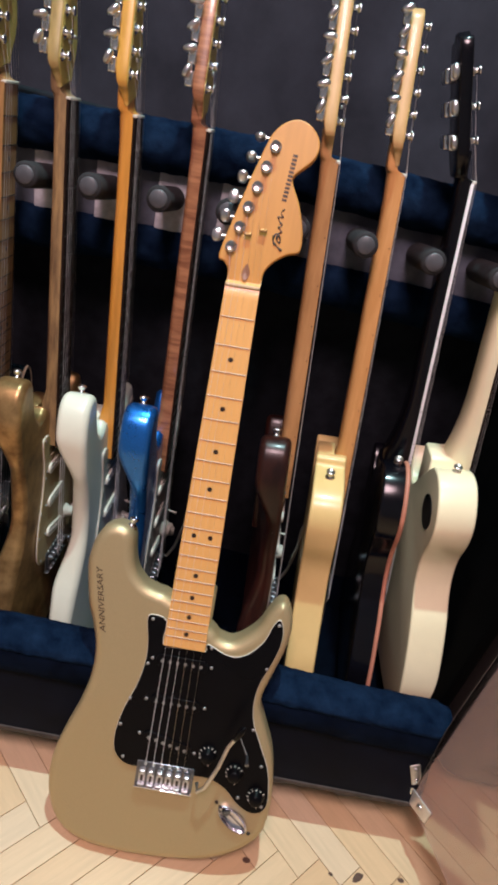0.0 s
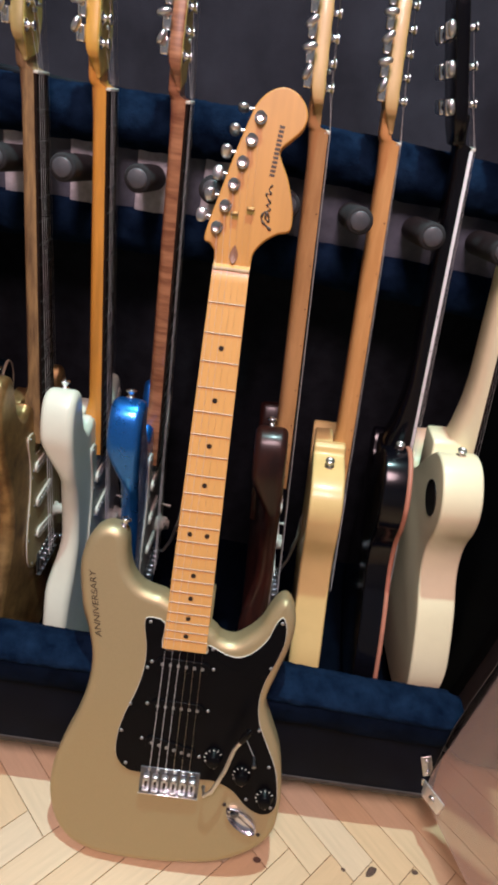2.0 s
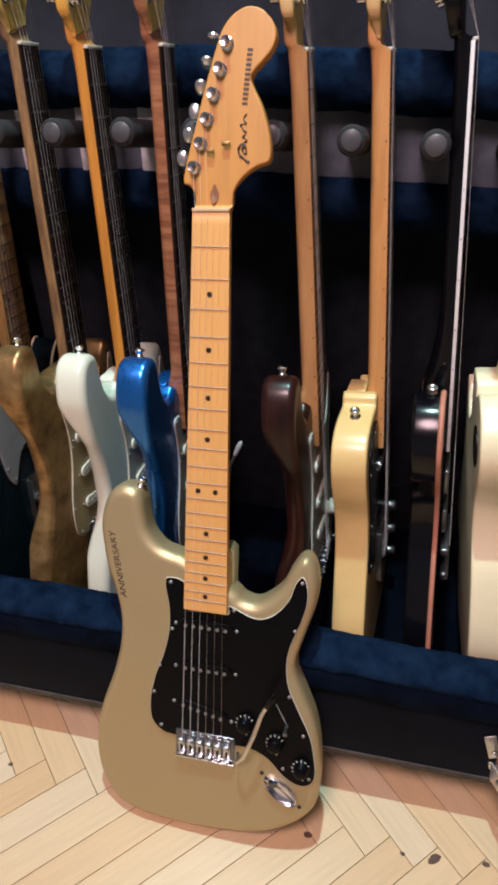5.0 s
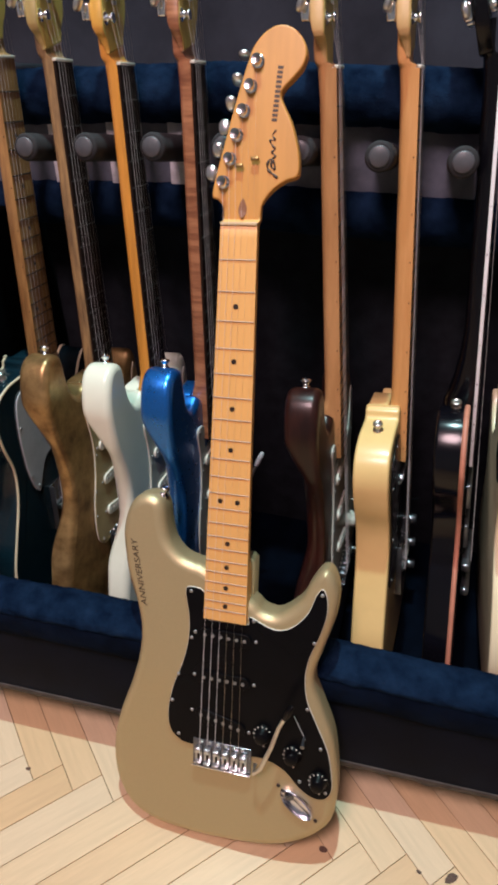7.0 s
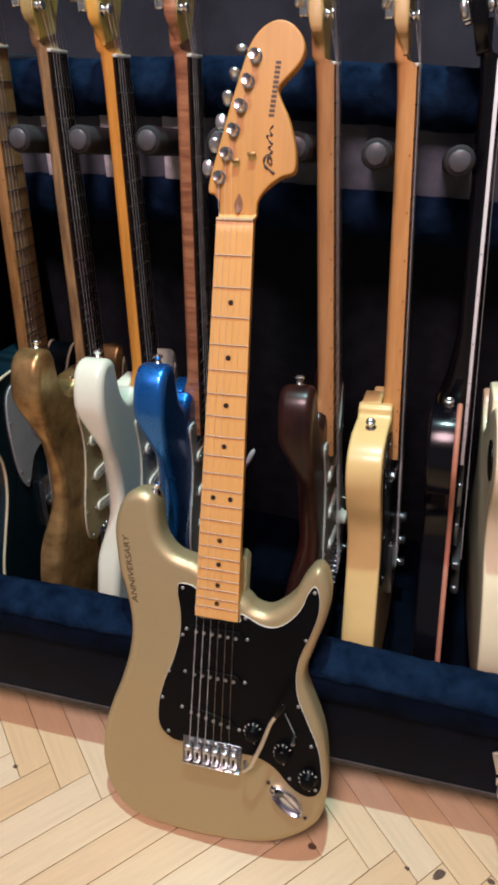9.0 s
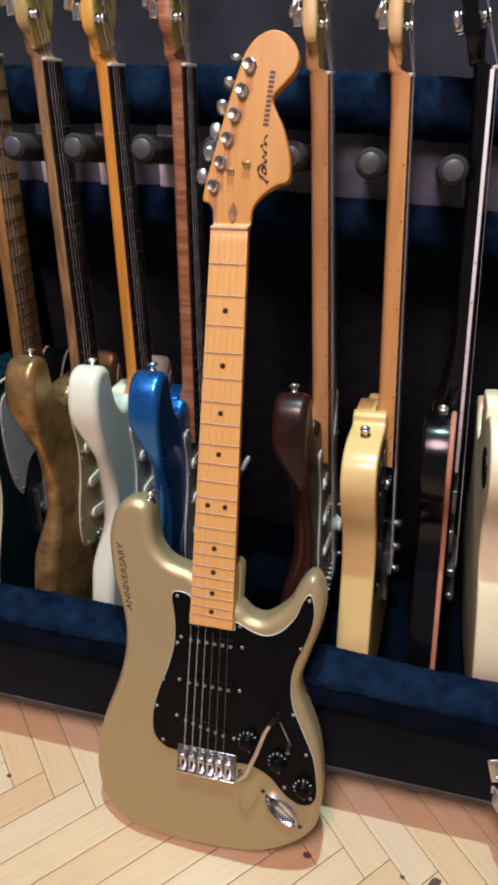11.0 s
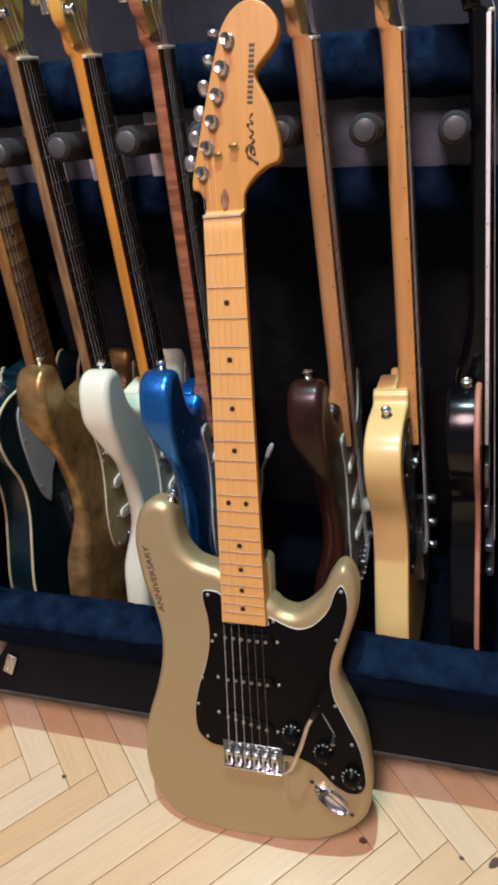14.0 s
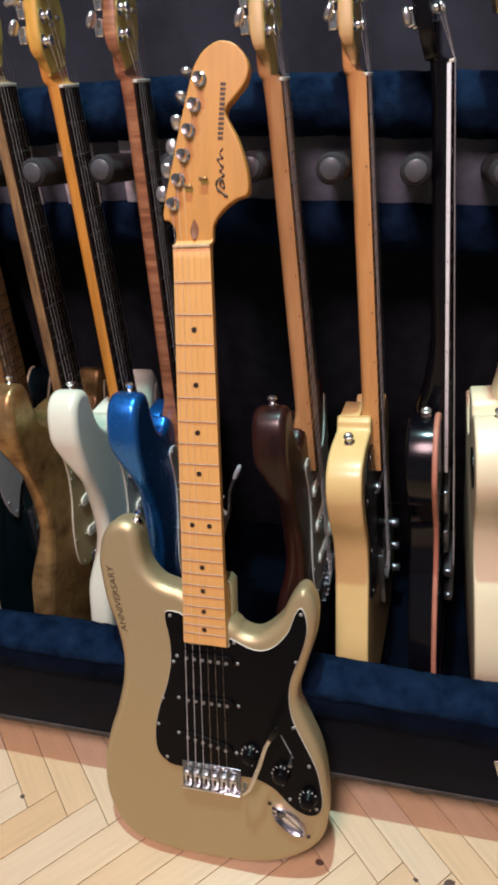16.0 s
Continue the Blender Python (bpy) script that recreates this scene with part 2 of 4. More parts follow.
def box(size, at=(0, 0, 0), bevel=0.0, turn=None, segments=2):
    bm = bmesh.new()
    m = Matrix.Translation(at) @ (turn or Matrix()) @ Matrix.Diagonal((*size, 1))
    bmesh.ops.create_cube(bm, size=1.0, matrix=m)
    if bevel:
        bmesh.ops.bevel(bm, geom=bm.edges[:], offset=bevel, segments=segments, profile=0.6, affect="EDGES")
    return bm


def add_cyl(bm, p0, p1, r0, r1=None, seg=16):
    p0, p1 = Vector(p0), Vector(p1)
    d = p1 - p0
    m = Matrix.Translation((p0 + p1) / 2) @ d.to_track_quat("Z", "Y").to_matrix().to_4x4()
    bmesh.ops.create_cone(bm, cap_ends=True, segments=seg, radius1=r0, radius2=r0 if r1 is None else r1, depth=d.length, matrix=m)
    return bm


def cyl(p0, p1, r0, r1=None, seg=16):
    return add_cyl(bmesh.new(), p0, p1, r0, r1, seg)


def lathe(profile, m=None, seg=20):
    """A turned shape from (radius, height) pairs about local z."""
    bm = bmesh.new()
    rings = []
    for r, h in profile:
        rings.append([bm.verts.new((r * math.cos(2 * math.pi * k / seg), r * math.sin(2 * math.pi * k / seg), h)) for k in range(seg)])
    for a, b in zip(rings, rings[1:]):
        for k in range(seg):
            bm.faces.new((a[k], a[(k + 1) % seg], b[(k + 1) % seg], b[k]))
    bm.faces.new(rings[0][::-1])
    bm.faces.new(rings[-1])
    bmesh.ops.transform(bm, matrix=m or Matrix(), verts=bm.verts)
    return bm


def tube(points, r, seg=8, ends=True):
    """A round rod along points; r is one radius or one for each point."""
    bm = bmesh.new()
    pts = [Vector(p) for p in points]
    rs = r if isinstance(r, (list, tuple)) else [r] * len(pts)
    rings = []
    up = Vector((0.0, 0.1, 1.0))
    for i, p in enumerate(pts):
        d = (pts[min(i + 1, len(pts) - 1)] - pts[max(i - 1, 0)]).normalized()
        side = d.cross(up)
        if side.length < 1e-3:
            side = d.cross(Vector((1, 0, 0)))
        side.normalize()
        top = side.cross(d)
        rings.append([bm.verts.new(p + rs[i] * (math.cos(2 * math.pi * k / seg) * side + math.sin(2 * math.pi * k / seg) * top)) for k in range(seg)])
    for a, b in zip(rings, rings[1:]):
        for k in range(seg):
            bm.faces.new((a[k], b[k], b[(k + 1) % seg], a[(k + 1) % seg]))
    if ends:
        bm.faces.new(rings[0])
        bm.faces.new(rings[-1][::-1])
    return bm


def spline(points, per=5, closed=True):
    """A smooth line (centripetal feel) through control points in the plane."""
    pts = [Vector((p[0], p[1])) for p in points]
    n, out = len(pts), []
    for i in range(n if closed else n - 1):
        if closed:
            a, b, c, d = pts[i - 1], pts[i], pts[(i + 1) % n], pts[(i + 2) % n]
        else:
            a, b, c, d = pts[max(i - 1, 0)], pts[i], pts[i + 1], pts[min(i + 2, n - 1)]
        for k in range(per):
            t = k / per
            out.append(0.5 * (2 * b + (c - a) * t + (2 * a - 5 * b + 4 * c - d) * t * t + (3 * b - a - 3 * c + d) * t ** 3))
    if not closed:
        out.append(pts[-1])
    return out


def inset(pts, d):
    """The outline moved inwards by d; corners keep their place along the mean normal."""
    n = len(pts)
    turn = sum(pts[i].x * pts[(i + 1) % n].y - pts[(i + 1) % n].x * pts[i].y for i in range(n))
    s = 1 if turn > 0 else -1
    reach = []
    for i in range(n):
        a, b = pts[i] - pts[i - 3], pts[(i + 3) % n] - pts[i]
        bend = s * math.atan2(a.x * b.y - a.y * b.x, a.dot(b))
        reach.append(min(d, 0.8 * (a.length + b.length) / 2 / bend) if bend > 1e-4 and d > 0.003 else d)
    if d > 0.003:
        for _ in range(12):
            reach = [min(reach[i], (reach[i - 2] + reach[i - 1] + reach[i] + reach[(i + 1) % n] + reach[(i + 2) % n]) / 5) for i in range(n)]
    out = []
    for i in range(n):
        e = (pts[(i + 1) % n] - pts[i - 1]).normalized()
        out.append(pts[i] + s * reach[i] * Vector((-e.y, e.x)))
    return out


def slab(pts, top, thick, round_top=0.001, round_bottom=None, steps=4, shape=None, back=None):
    """A plate with the outline pts, from z = top down, with rounded edges. shape(x, y) lowers its front."""
    rb = round_top if round_bottom is None else round_bottom
    bm = bmesh.new()
    levels = [(round_top + 0.0005, top)]
    for k in range(steps + 1):
        a = math.pi / 2 * k / steps
        levels.append((round_top * (1 - math.sin(a)), top - round_top * (1 - math.cos(a))))
    for k in range(steps + 1):
        a = math.pi / 2 * k / steps
        levels.append((rb * (1 - math.cos(a)), top - thick + rb * (1 - math.sin(a))))
    rings = [[bm.verts.new((p.x, p.y, z)) for p in inset(pts, d)] for d, z in levels]
    n = len(pts)
    for a, b in zip(rings, rings[1:]):
        for k in range(n):
            bm.faces.new((a[k], a[(k + 1) % n], b[(k + 1) % n], b[k]))
    bm.faces.new(rings[0][::-1])
    bm.faces.new(rings[-1])
    if shape:
        cap = bm.faces[:][-2]
        bmesh.ops.triangulate(bm, faces=[cap])
        for v in bm.verts:
            if v.co.z > top - thick * 0.6:
                v.co.z -= shape(v.co.x, v.co.y)
    if back:
        bmesh.ops.triangulate(bm, faces=[f for f in bm.faces if len(f.verts) > 4 and f.calc_center_median().z < top - thick * 0.6])
        for v in bm.verts:
            if v.co.z < top - thick * 0.6:
                v.co.z += back(v.co.x, v.co.y)
    bmesh.ops.recalc_face_normals(bm, faces=bm.faces)
    return bm


def mm(points):
    return [(x * 0.001, y * 0.001) for x, y in points]


# ---- guitar outlines, millimetres from the nut ----
DOUBLE_OUT = mm([(-30, -411), (-47, -406), (-65, -399), (-80, -382), (-86, -360), (-89, -338), (-96, -327), (-112, -323), (-128, -330), (-139, -348), (-145, -376), (-143, -403), (-138, -434), (-128, -464), (-120, -504), (-122, -546), (-134, -591), (-151, -638), (-163, -686), (-163, -732), (-150, -770), (-121, -793), (-77, -803), (-18, -805), (47, -799), (86, -789), (122, -768), (146, -741), (153, -713), (153, -675), (148, -634), (140, -604), (127, -574), (114, -538), (123, -497), (134, -457), (137, -426), (133, -405), (124, -392), (113, -394), (102, -411), (93, -431), (78, -448), (61, -459), (43, -456), (30, -445)])
RACK_OUT = mm([(-29, -395), (-40, -394), (-50, -399), (-65, -399), (-80, -382)]) + DOUBLE_OUT[4:]
GUARD_OUT = mm([(-29, -441), (-50, -436), (-54, -446), (-49, -475), (-49, -507), (-56, -541), (-68, -576), (-75, -611), (-73, -641), (-58, -657), (-38, -660), (29, -660), (60, -659), (86, -670), (106, -690), (125, -700), (140, -697), (147, -683), (145, -659), (138, -628), (121, -592), (108, -563), (104, -532), (108, -504), (118, -476), (125, -449), (125, -427), (119, -413), (111, -424), (104, -445), (89, -465), (72, -475), (54, -474), (30, -464), (29, -475), (0, -476), (-29, -475)])
PLANK_OUT = mm([(-27, -391), (-36, -390), (-41, -392), (-43, -399), (-47, -402), (-60, -402), (-98, -405), (-126, -420), (-137, -450), (-131, -488), (-119, -522), (-116, -552), (-122, -590), (-140, -640), (-157, -690), (-160, -735), (-140, -775), (-100, -797), (-40, -807), (40, -807), (100, -797), (140, -775), (160, -735), (160, -690), (145, -640), (127, -590), (124, -540), (135, -500), (143, -470), (138, -440), (122, -426), (103, -438), (86, -464), (65, -478), (45, -472), (31, -452)])
POINT_GUARD = mm([(-29, -470), (-40, -425), (-66, -420), (-86, -432), (-93, -468), (-92, -510), (-88, -548), (-80, -578), (-70, -596), (-64, -597), (-56, -580), (-42, -556), (-20, -545), (44, -545), (60, -530), (80, -512), (66, -492), (31, -475), (0, -476)])
PLANK_GUARD = mm([(-29, -470), (-40, -425), (-75, -420), (-110, -440), (-116, -475), (-103, -520), (-98, -560), (-110, -600), (-112, -625), (-60, -640), (-44, -600), (44, -600), (60, -560), (80, -520), (66, -492), (31, -475), (0, -476)])
SINGLE_OUT = mm([(-29, -392), (-60, -374), (-93, -378), (-118, -404), (-126, -435), (-119, -465), (-105, -492), (-97, -518), (-98, -548), (-108, -573), (-126, -603), (-143, -645), (-155, -690), (-158, -727), (-146, -765), (-110, -795), (-50, -808), (50, -808), (110, -795), (150, -763), (166, -715), (160, -670), (138, -620), (110, -570), (101, -525), (106, -490), (115, -455), (113, -432), (101, -420), (86, -430), (70, -454), (50, -462), (33, -450)])
HEAD_BIG = mm([(-10, 4), (-20.4, 5), (-20.9, 9), (-21.3, 15), (-22.5, 21), (-28, 28), (-35, 36), (-21, 92), (-10, 132), (1, 167), (7, 181), (18, 193), (33, 199), (48, 195), (59, 184), (63, 171), (59, 158), (49, 147), (40, 138), (38, 131), (43, 120), (50, 107), (57, 87), (61, 68), (60, 52), (47, 47), (35, 39), (26, 29), (22, 21), (21.3, 15), (20.9, 9), (20.4, 5), (10, 4)])
HEAD_SLIM = mm([(-19, 11), (-22, 16), (-26, 26), (-32, 39), (-22, 85), (-11, 130), (0, 165), (8, 178), (22, 184), (34, 178), (38, 166), (32, 152), (25, 142), (28, 120), (34, 95), (37, 70), (34, 52), (25, 36), (21, 23), (16, 20)])
HEAD_THREE = mm([(-19, 9), (-25, 13), (-36, 28), (-40, 45), (-42, 90), (-45, 135), (-40, 158), (-24, 156), (-8, 166), (0, 160), (8, 166), (24, 156), (40, 158), (45, 135), (42, 90), (40, 45), (36, 28), (25, 13), (19, 9)])


def fret_place(n, scale=0.651):
    return scale * (1 - 2 ** (-n / 12))


def half_width(y):
    """Half the neck's width at a distance y below the nut."""
    return 0.0208 + 0.0069 * min(1.0, max(0.0, y / 0.472))


def neck_mesh(board, end=0.472, heel=0.385, flare=0.0):
    """The neck's rounded back, lofted from headstock to heel; board is the thickness left for a separate fingerboard."""
    bm = bmesh.new()
    rows = []
    stations = [(0.037, -0.0120, 0.0250, 0.30), (0.022, -0.0120, 0.0250, 0.30), (0.011, -0.0116, 0.0250, 0.36), (0.0068, -0.0104, 0.0246, 0.44), (0.0048, -0.0070, 0.0238, 0.52), (0.0032, -0.0026, 0.0230, 0.58), (0.0, -board, 0.0226, 0.60), (-0.014, -board, 0.0218, 0.60), (-0.030, -board, 0.0212, 0.60)]
    for k in range(1, 12):
        y = -0.030 - (heel - 0.030) * k / 11
        stations.append((y, -board, 0.0211 + 0.0026 * k / 11 + flare * max(0.0, (-y - 0.27) / 0.115) ** 2, 0.60))
    stations += [(-heel - 0.010, -board, max(0.0245, 0.0228 + flare), 0.4), (-heel - 0.020, -board, max(0.0258, 0.0228 + flare), 0.16), (-end, -board, max(0.0258, 0.0228 + flare), 0.14)]
    for y, top, deep, sq in stations:
        w = half_width(-y) * (1.0 if y < 0.035 else 0.96)
        ring = [bm.verts.new((w, y, top)), bm.verts.new((-w, y, top))]
        for k in range(0, 13):
            a = math.pi * k / 12
            ex = sq
            cx, cz = math.cos(a), math.sin(a)
            ring.append(bm.verts.new((-w * math.copysign(abs(cx) ** ex, cx), y, top - 0.003 - (deep + top - 0.003) * abs(cz) ** ex)))
        rows.append(ring)
    n = len(rows[0])
    for a, b in zip(rows, rows[1:]):
        for k in range(n):
            bm.faces.new((a[k], a[(k + 1) % n], b[(k + 1) % n], b[k]))
    bm.faces.new(rows[0])
    bm.faces.new(rows[-1][::-1])
    bmesh.ops.recalc_face_normals(bm, faces=bm.faces)
    return bm


def join(bm, other):
    """Adds the mesh of other to bm."""
    me = bpy.data.meshes.new("joined")
    other.to_mesh(me)
    other.free()
    bm.from_mesh(me)
    bpy.data.meshes.remove(me)
    return bm


def tuner(parent, x, y, face, back, side=-1, metal=CHROME, reach=0.021, gear=0.0, spin=0.0):
    """A tuning machine: post in front, gear housing behind, and its button off to one side; gear is how far the shaft lies above the post."""
    post = lathe([(0.0066, 0), (0.0070, 0.0012), (0.0052, 0.002), (0.0040, 0.003), (0.0038, 0.007), (0.0050, 0.0086), (0.0056, 0.0096), (0.0052, 0.0106), (0.0016, 0.0100)], Matrix.Translation((x, y, face)), 14)
    t = part("tuner", post, metal, parent, "chrome tuning machine")
    part("housing", box((0.0180, 0.0175, 0.0095), (x + side * 0.001, y + gear * 0.5, back - 0.0048), 0.0022), metal, t)
    part("shaft", cyl((x + side * 0.008, y + gear, back - 0.006), (x + side * (reach + 0.003), y + gear, back - 0.006), 0.0021, seg=10), metal, t)
    paddle = bmesh.new()
    bmesh.ops.create_uvsphere(paddle, u_segments=18, v_segments=12, radius=1.0)
    for v in paddle.verts:
        v.co = Vector([math.copysign(abs(c) ** 0.80, c) for c in v.co])
    bmesh.ops.transform(paddle, matrix=Matrix.Translation((x + side * (reach + 0.0085), y + gear, back - 0.006)) @ pose(0, 0, 0, spin, 0, 0) @ Matrix.Diagonal((0.0066, 0.0084, 0.0040, 1)), verts=paddle.verts)
    part("button", paddle, SATIN if metal is CHROME else metal, t)
    return t


def strap_button(parent, at, way, metal=CHROME):
    turn = Vector(way).to_track_quat("Z", "Y").to_matrix().to_4x4()
    bm = lathe([(0.0068, 0), (0.0070, 0.0010), (0.0064, 0.0026), (0.0042, 0.0042), (0.0036, 0.0062), (0.0040, 0.0082), (0.0058, 0.0096), (0.0064, 0.0110), (0.0060, 0.0124), (0.0044, 0.0130), (0.0036, 0.0122), (0.0010, 0.0122)], Matrix.Translation(at) @ turn, 20)
    return part("strap_button", bm, metal, parent, "metal strap button")


def knob_mesh(x, y, z, tall=0.014):
    return lathe([(0.0125, 0), (0.0122, 0.003), (0.0095, 0.005), (0.0085, tall - 0.001), (0.0075, tall), (0.001, tall)], Matrix.Translation((x, y, z)), 24)


def screw(parent, x, y, z, r=0.0024, metal=SCREW):
    return part("screw", lathe([(r, 0), (r * 0.95, 0.0007), (r * 0.5, 0.0012), (0.0003, 0.0012)], Matrix.Translation((x, y, z)), 10), metal, parent)


def pickup(parent, x, y, z, turn=0.0, cover=BLACK_PLASTIC, width=0.070):
    m = Matrix.Translation((x, y, z)) @ pose(0, 0, 0, 0, 0, turn)
    pts = [Vector((math.copysign(width / 2 - 0.0085, math.cos(a)) + 0.0085 * math.cos(a), 0.0085 * math.sin(a))) for a in [2 * math.pi * (k + 0.5) / 28 for k in range(28)]]
    bm = slab(pts, 0.0030, 0.005, 0.0005)
    bmesh.ops.transform(bm, matrix=m, verts=bm.verts)
    p = part("pickup", bm, cover, parent, "single-coil pickup with metal pole pieces")
    for k in range(6):
        q = m @ Vector(((k - 2.5) * 0.0104, 0, 0.0030))
        part("pole_piece", cyl(q, q + Vector((0, 0, 0.001)), 0.0023, seg=10), SCREW, p)
    for s in (-1, 1):
        q = m @ Vector((s * (width / 2 + 0.005), 0, 0.0))
        screw(p, q.x, q.y, q.z, 0.0024)
    return p


def strings_of(parent, from_z, to_y, to_z, head_posts, spread=0.0265, gauge=1.3):
    """Six strings from the tuner posts over the nut to the bridge."""
    for k in range(6):
        u = (k - 2.5) / 2.5
        nut, end = Vector((u * 0.0172, 0.001, from_z)), Vector((u * spread, to_y, to_z))
        last = nut.lerp(end, 0.73)
        r = (0.00048, 0.00043, 0.00037, 0.00026, 0.00022, 0.00019)[k]
        hx, hy, hz = head_posts[k]
        part("string", tube([(hx, hy, hz), nut, last, last.lerp(end, 0.06), end], [r * 0.36 * gauge, r * 0.30 * gauge, r * 0.36 * gauge, r * 0.85 * gauge, r * gauge], 6), WOUND if k < 3 else STEEL, parent)


def neck_set(parent, wood, board, head_out, metal, scale=0.651, inlay=DOT, nfret=21, six_in_line=True, head_top=-0.0105, head_thick=0.0145, face=None, side_dots=True, binding=None, flare=0.0, head_wood=None):
    """Neck, headstock, fingerboard, frets, dots, nut, tuners and strings."""
    thick = 0.0001 if board is None else 0.0034
    bm = neck_mesh(thick, flare=flare)
    head = slab(spline(head_out, 4), head_top, head_thick, 0.0016, steps=2)
    if six_in_line:
        for v in head.verts:
            if v.co.z < head_top - head_thick * 0.5 and v.co.y < 0.042:
                v.co.z += 0.34 * (0.042 - v.co.y)
    else:
        bmesh.ops.transform(head, matrix=pose(0, 0, 0, -11, 0, 0), verts=head.verts)
    neck = part("neck", bm, wood, parent)
    part("headstock", head, AMBER if face is AMBER else (head_wood or wood), parent)
    if face is not None and face is not AMBER:
        part("head_face", slab(inset(spline(head_out, 4), 0.0015), head_top + 0.0004, 0.0008, 0.0002, steps=1), face, parent, "yellowed face of the headstock")
    if board is not None:
        pts = [Vector((-half_width(0), 0.0)), Vector((half_width(0), 0.0)), Vector((half_width(0.472), -0.474)), Vector((-half_width(0.472), -0.474))]
        part("fingerboard", slab(pts, 0.0, 0.0033, 0.0005, steps=1), board, parent)
    if binding is not None:
        for s in (-1, 1):
            a, b = Vector((s * 0.0218, 0.0, -0.003)), Vector((s * 0.0284, -0.474, -0.003))
            d = b - a
            bmb = box((0.0016, d.length, 0.0042), (a + b) / 2, 0.0004, pose(0, 0, 0, 0, 0, math.degrees(math.atan2(d.x, -d.y))))
            part("neck_binding", bmb, binding, parent)
    part("nut", box((0.0416, 0.0034, 0.0066), (0, 0.0015, -0.0015), 0.0006), AGED_BONE if face is AMBER else WHITE_PLASTIC, parent, "bone-coloured nut")
    rod = 0.0008 if face is AMBER or board is None else 0.0006
    for n in range(1, nfret + 1):
        y = fret_place(n, scale)
        w = half_width(y) - 0.0004
        part("fret", tube([(-w, -y, 0.0002), (0, -y, 0.0004), (w, -y, 0.0002)], rod, 6), FRET if face is AMBER else (DARK_FRET if board is None else RACK_FRET), parent)
    for n in (3, 5, 7, 9, 12, 15, 17, 19, 21):
        y = -(fret_place(n, scale) + fret_place(n - 1, scale)) / 2
        for x in ((-0.0107, 0.0107) if n == 12 else (0.0,)):
            part("dot_inlay", cyl((x, y, -0.0005), (x, y, 0.0003), 0.0031, seg=16), inlay, parent)
        if side_dots:
            w = half_width(-y) + (0.0013 if binding is not None else 0.0)
            part("side_dot", cyl((-w + 0.0004, y, -0.0032), (-w - 0.0004, y, -0.0032), 0.0009, seg=8), DOT if inlay is DOT or binding is not None else CLAY_DOT, parent)
    posts = []
    if six_in_line:
        for k in range(6):
            x, y = -0.022 + 0.0068 * k, 0.046 + 0.0238 * k
            tuner(parent, x, y, head_top, head_top - head_thick, -1, metal, 0.0125, 0.0135, (5, 20, 0, 35, 60, 80)[k] if face is AMBER else (25, 75, 50, 85, 35, 65)[k])
            posts.append((x, y, head_top + 0.0065))
    else:
        tilt = pose(0, 0, 0, -11, 0, 0)
        for k in range(3):
            for s in (-1, 1):
                y = 0.050 + 0.037 * k
                t = tuner(parent, s * 0.026, y, head_top, head_top - head_thick, s, metal, 0.019)
                for o in (t, *t.children):
                    o.data.transform(tilt)
        posts = [tuple(tilt @ Vector((s * 0.026, 0.050 + 0.037 * k, head_top + 0.0065))) for s, k in ((-1, 0), (-1, 1), (-1, 2), (1, 2), (1, 1), (1, 0))]
    return neck, posts


def lettering(text, size, m, material, parent, name, label, shear=0.0, squeeze=1.0):
    cu = bpy.data.curves.new(name, "FONT")
    cu.body, cu.size, cu.extrude, cu.shear, cu.offset = text, size, 0.0002, shear, -0.00003
    cu.align_x, cu.align_y = "CENTER", "CENTER"
    tmp = bpy.data.objects.new("lettering_source", cu)
    scene.collection.objects.link(tmp)
    bpy.context.view_layer.update()
    me = bpy.data.meshes.new_from_object(tmp.evaluated_get(bpy.context.evaluated_depsgraph_get()))
    bpy.data.objects.remove(tmp)
    me.transform(m @ Matrix.Diagonal((squeeze, 1, 1, 1)))
    me.materials.clear()
    me.materials.append(material)
    ob = new(name, me)
    ob.parent = parent
    ob["label"] = label
    return ob


BODY_TOP = -0.0085


def forearm(x, y):
    """How far the front of a contoured body falls away under the player's forearm."""
    d = (-0.112 + 0.10 * max(0.0, (-0.60 - y))) - x
    u = max(0.0, min(1.0, (-0.545 - y) / 0.05)) * max(0.0, min(1.0, (y + 0.83) / 0.06))
    return 0.17 * max(0.0, d) * u


def soft_step(a, b, x):
    u = max(0.0, min(1.0, (x - a) / (b - a)))
    return u * u * (3 - 2 * u)


def belly(x, y):
    """How deep the back is scooped at the waist on the bass side."""
    return 0.30 * max(0.0, -0.052 - x) * soft_step(-0.375, -0.455, y) * soft_step(-0.63, -0.535, y)


def body_part(parent, out, paint, thick, edge, hero=False, label="", contoured=False, heel=(0.0290, -0.394, -0.0262)):
    pts = spline(out, 4)
    bm = slab(pts, BODY_TOP, thick, edge, steps=5, shape=forearm if contoured else None, back=belly if contoured else None)
    hx, hy, hz = heel
    join(bm, slab([Vector((-hx, -0.52)), Vector((hx, -0.52)), Vector((hx, hy - 0.006)), Vector((hx - 0.006, hy)), Vector((-hx + 0.006, hy)), Vector((-hx, hy - 0.006))], hz, thick - BODY_TOP + hz - 0.0006, 0.003, steps=3))
    return part("body", bm, paint, parent, label)


def edge_binding(parent, out, z, material, r=0.0022):
    pts = inset(spline(out, 4), 0.0006)
    loop = [(p.x, p.y, z) for p in pts] + [(pts[0].x, pts[0].y, z)]
    return part("binding", tube(loop, r, 6, ends=False), material, parent, "light binding along the body edge")


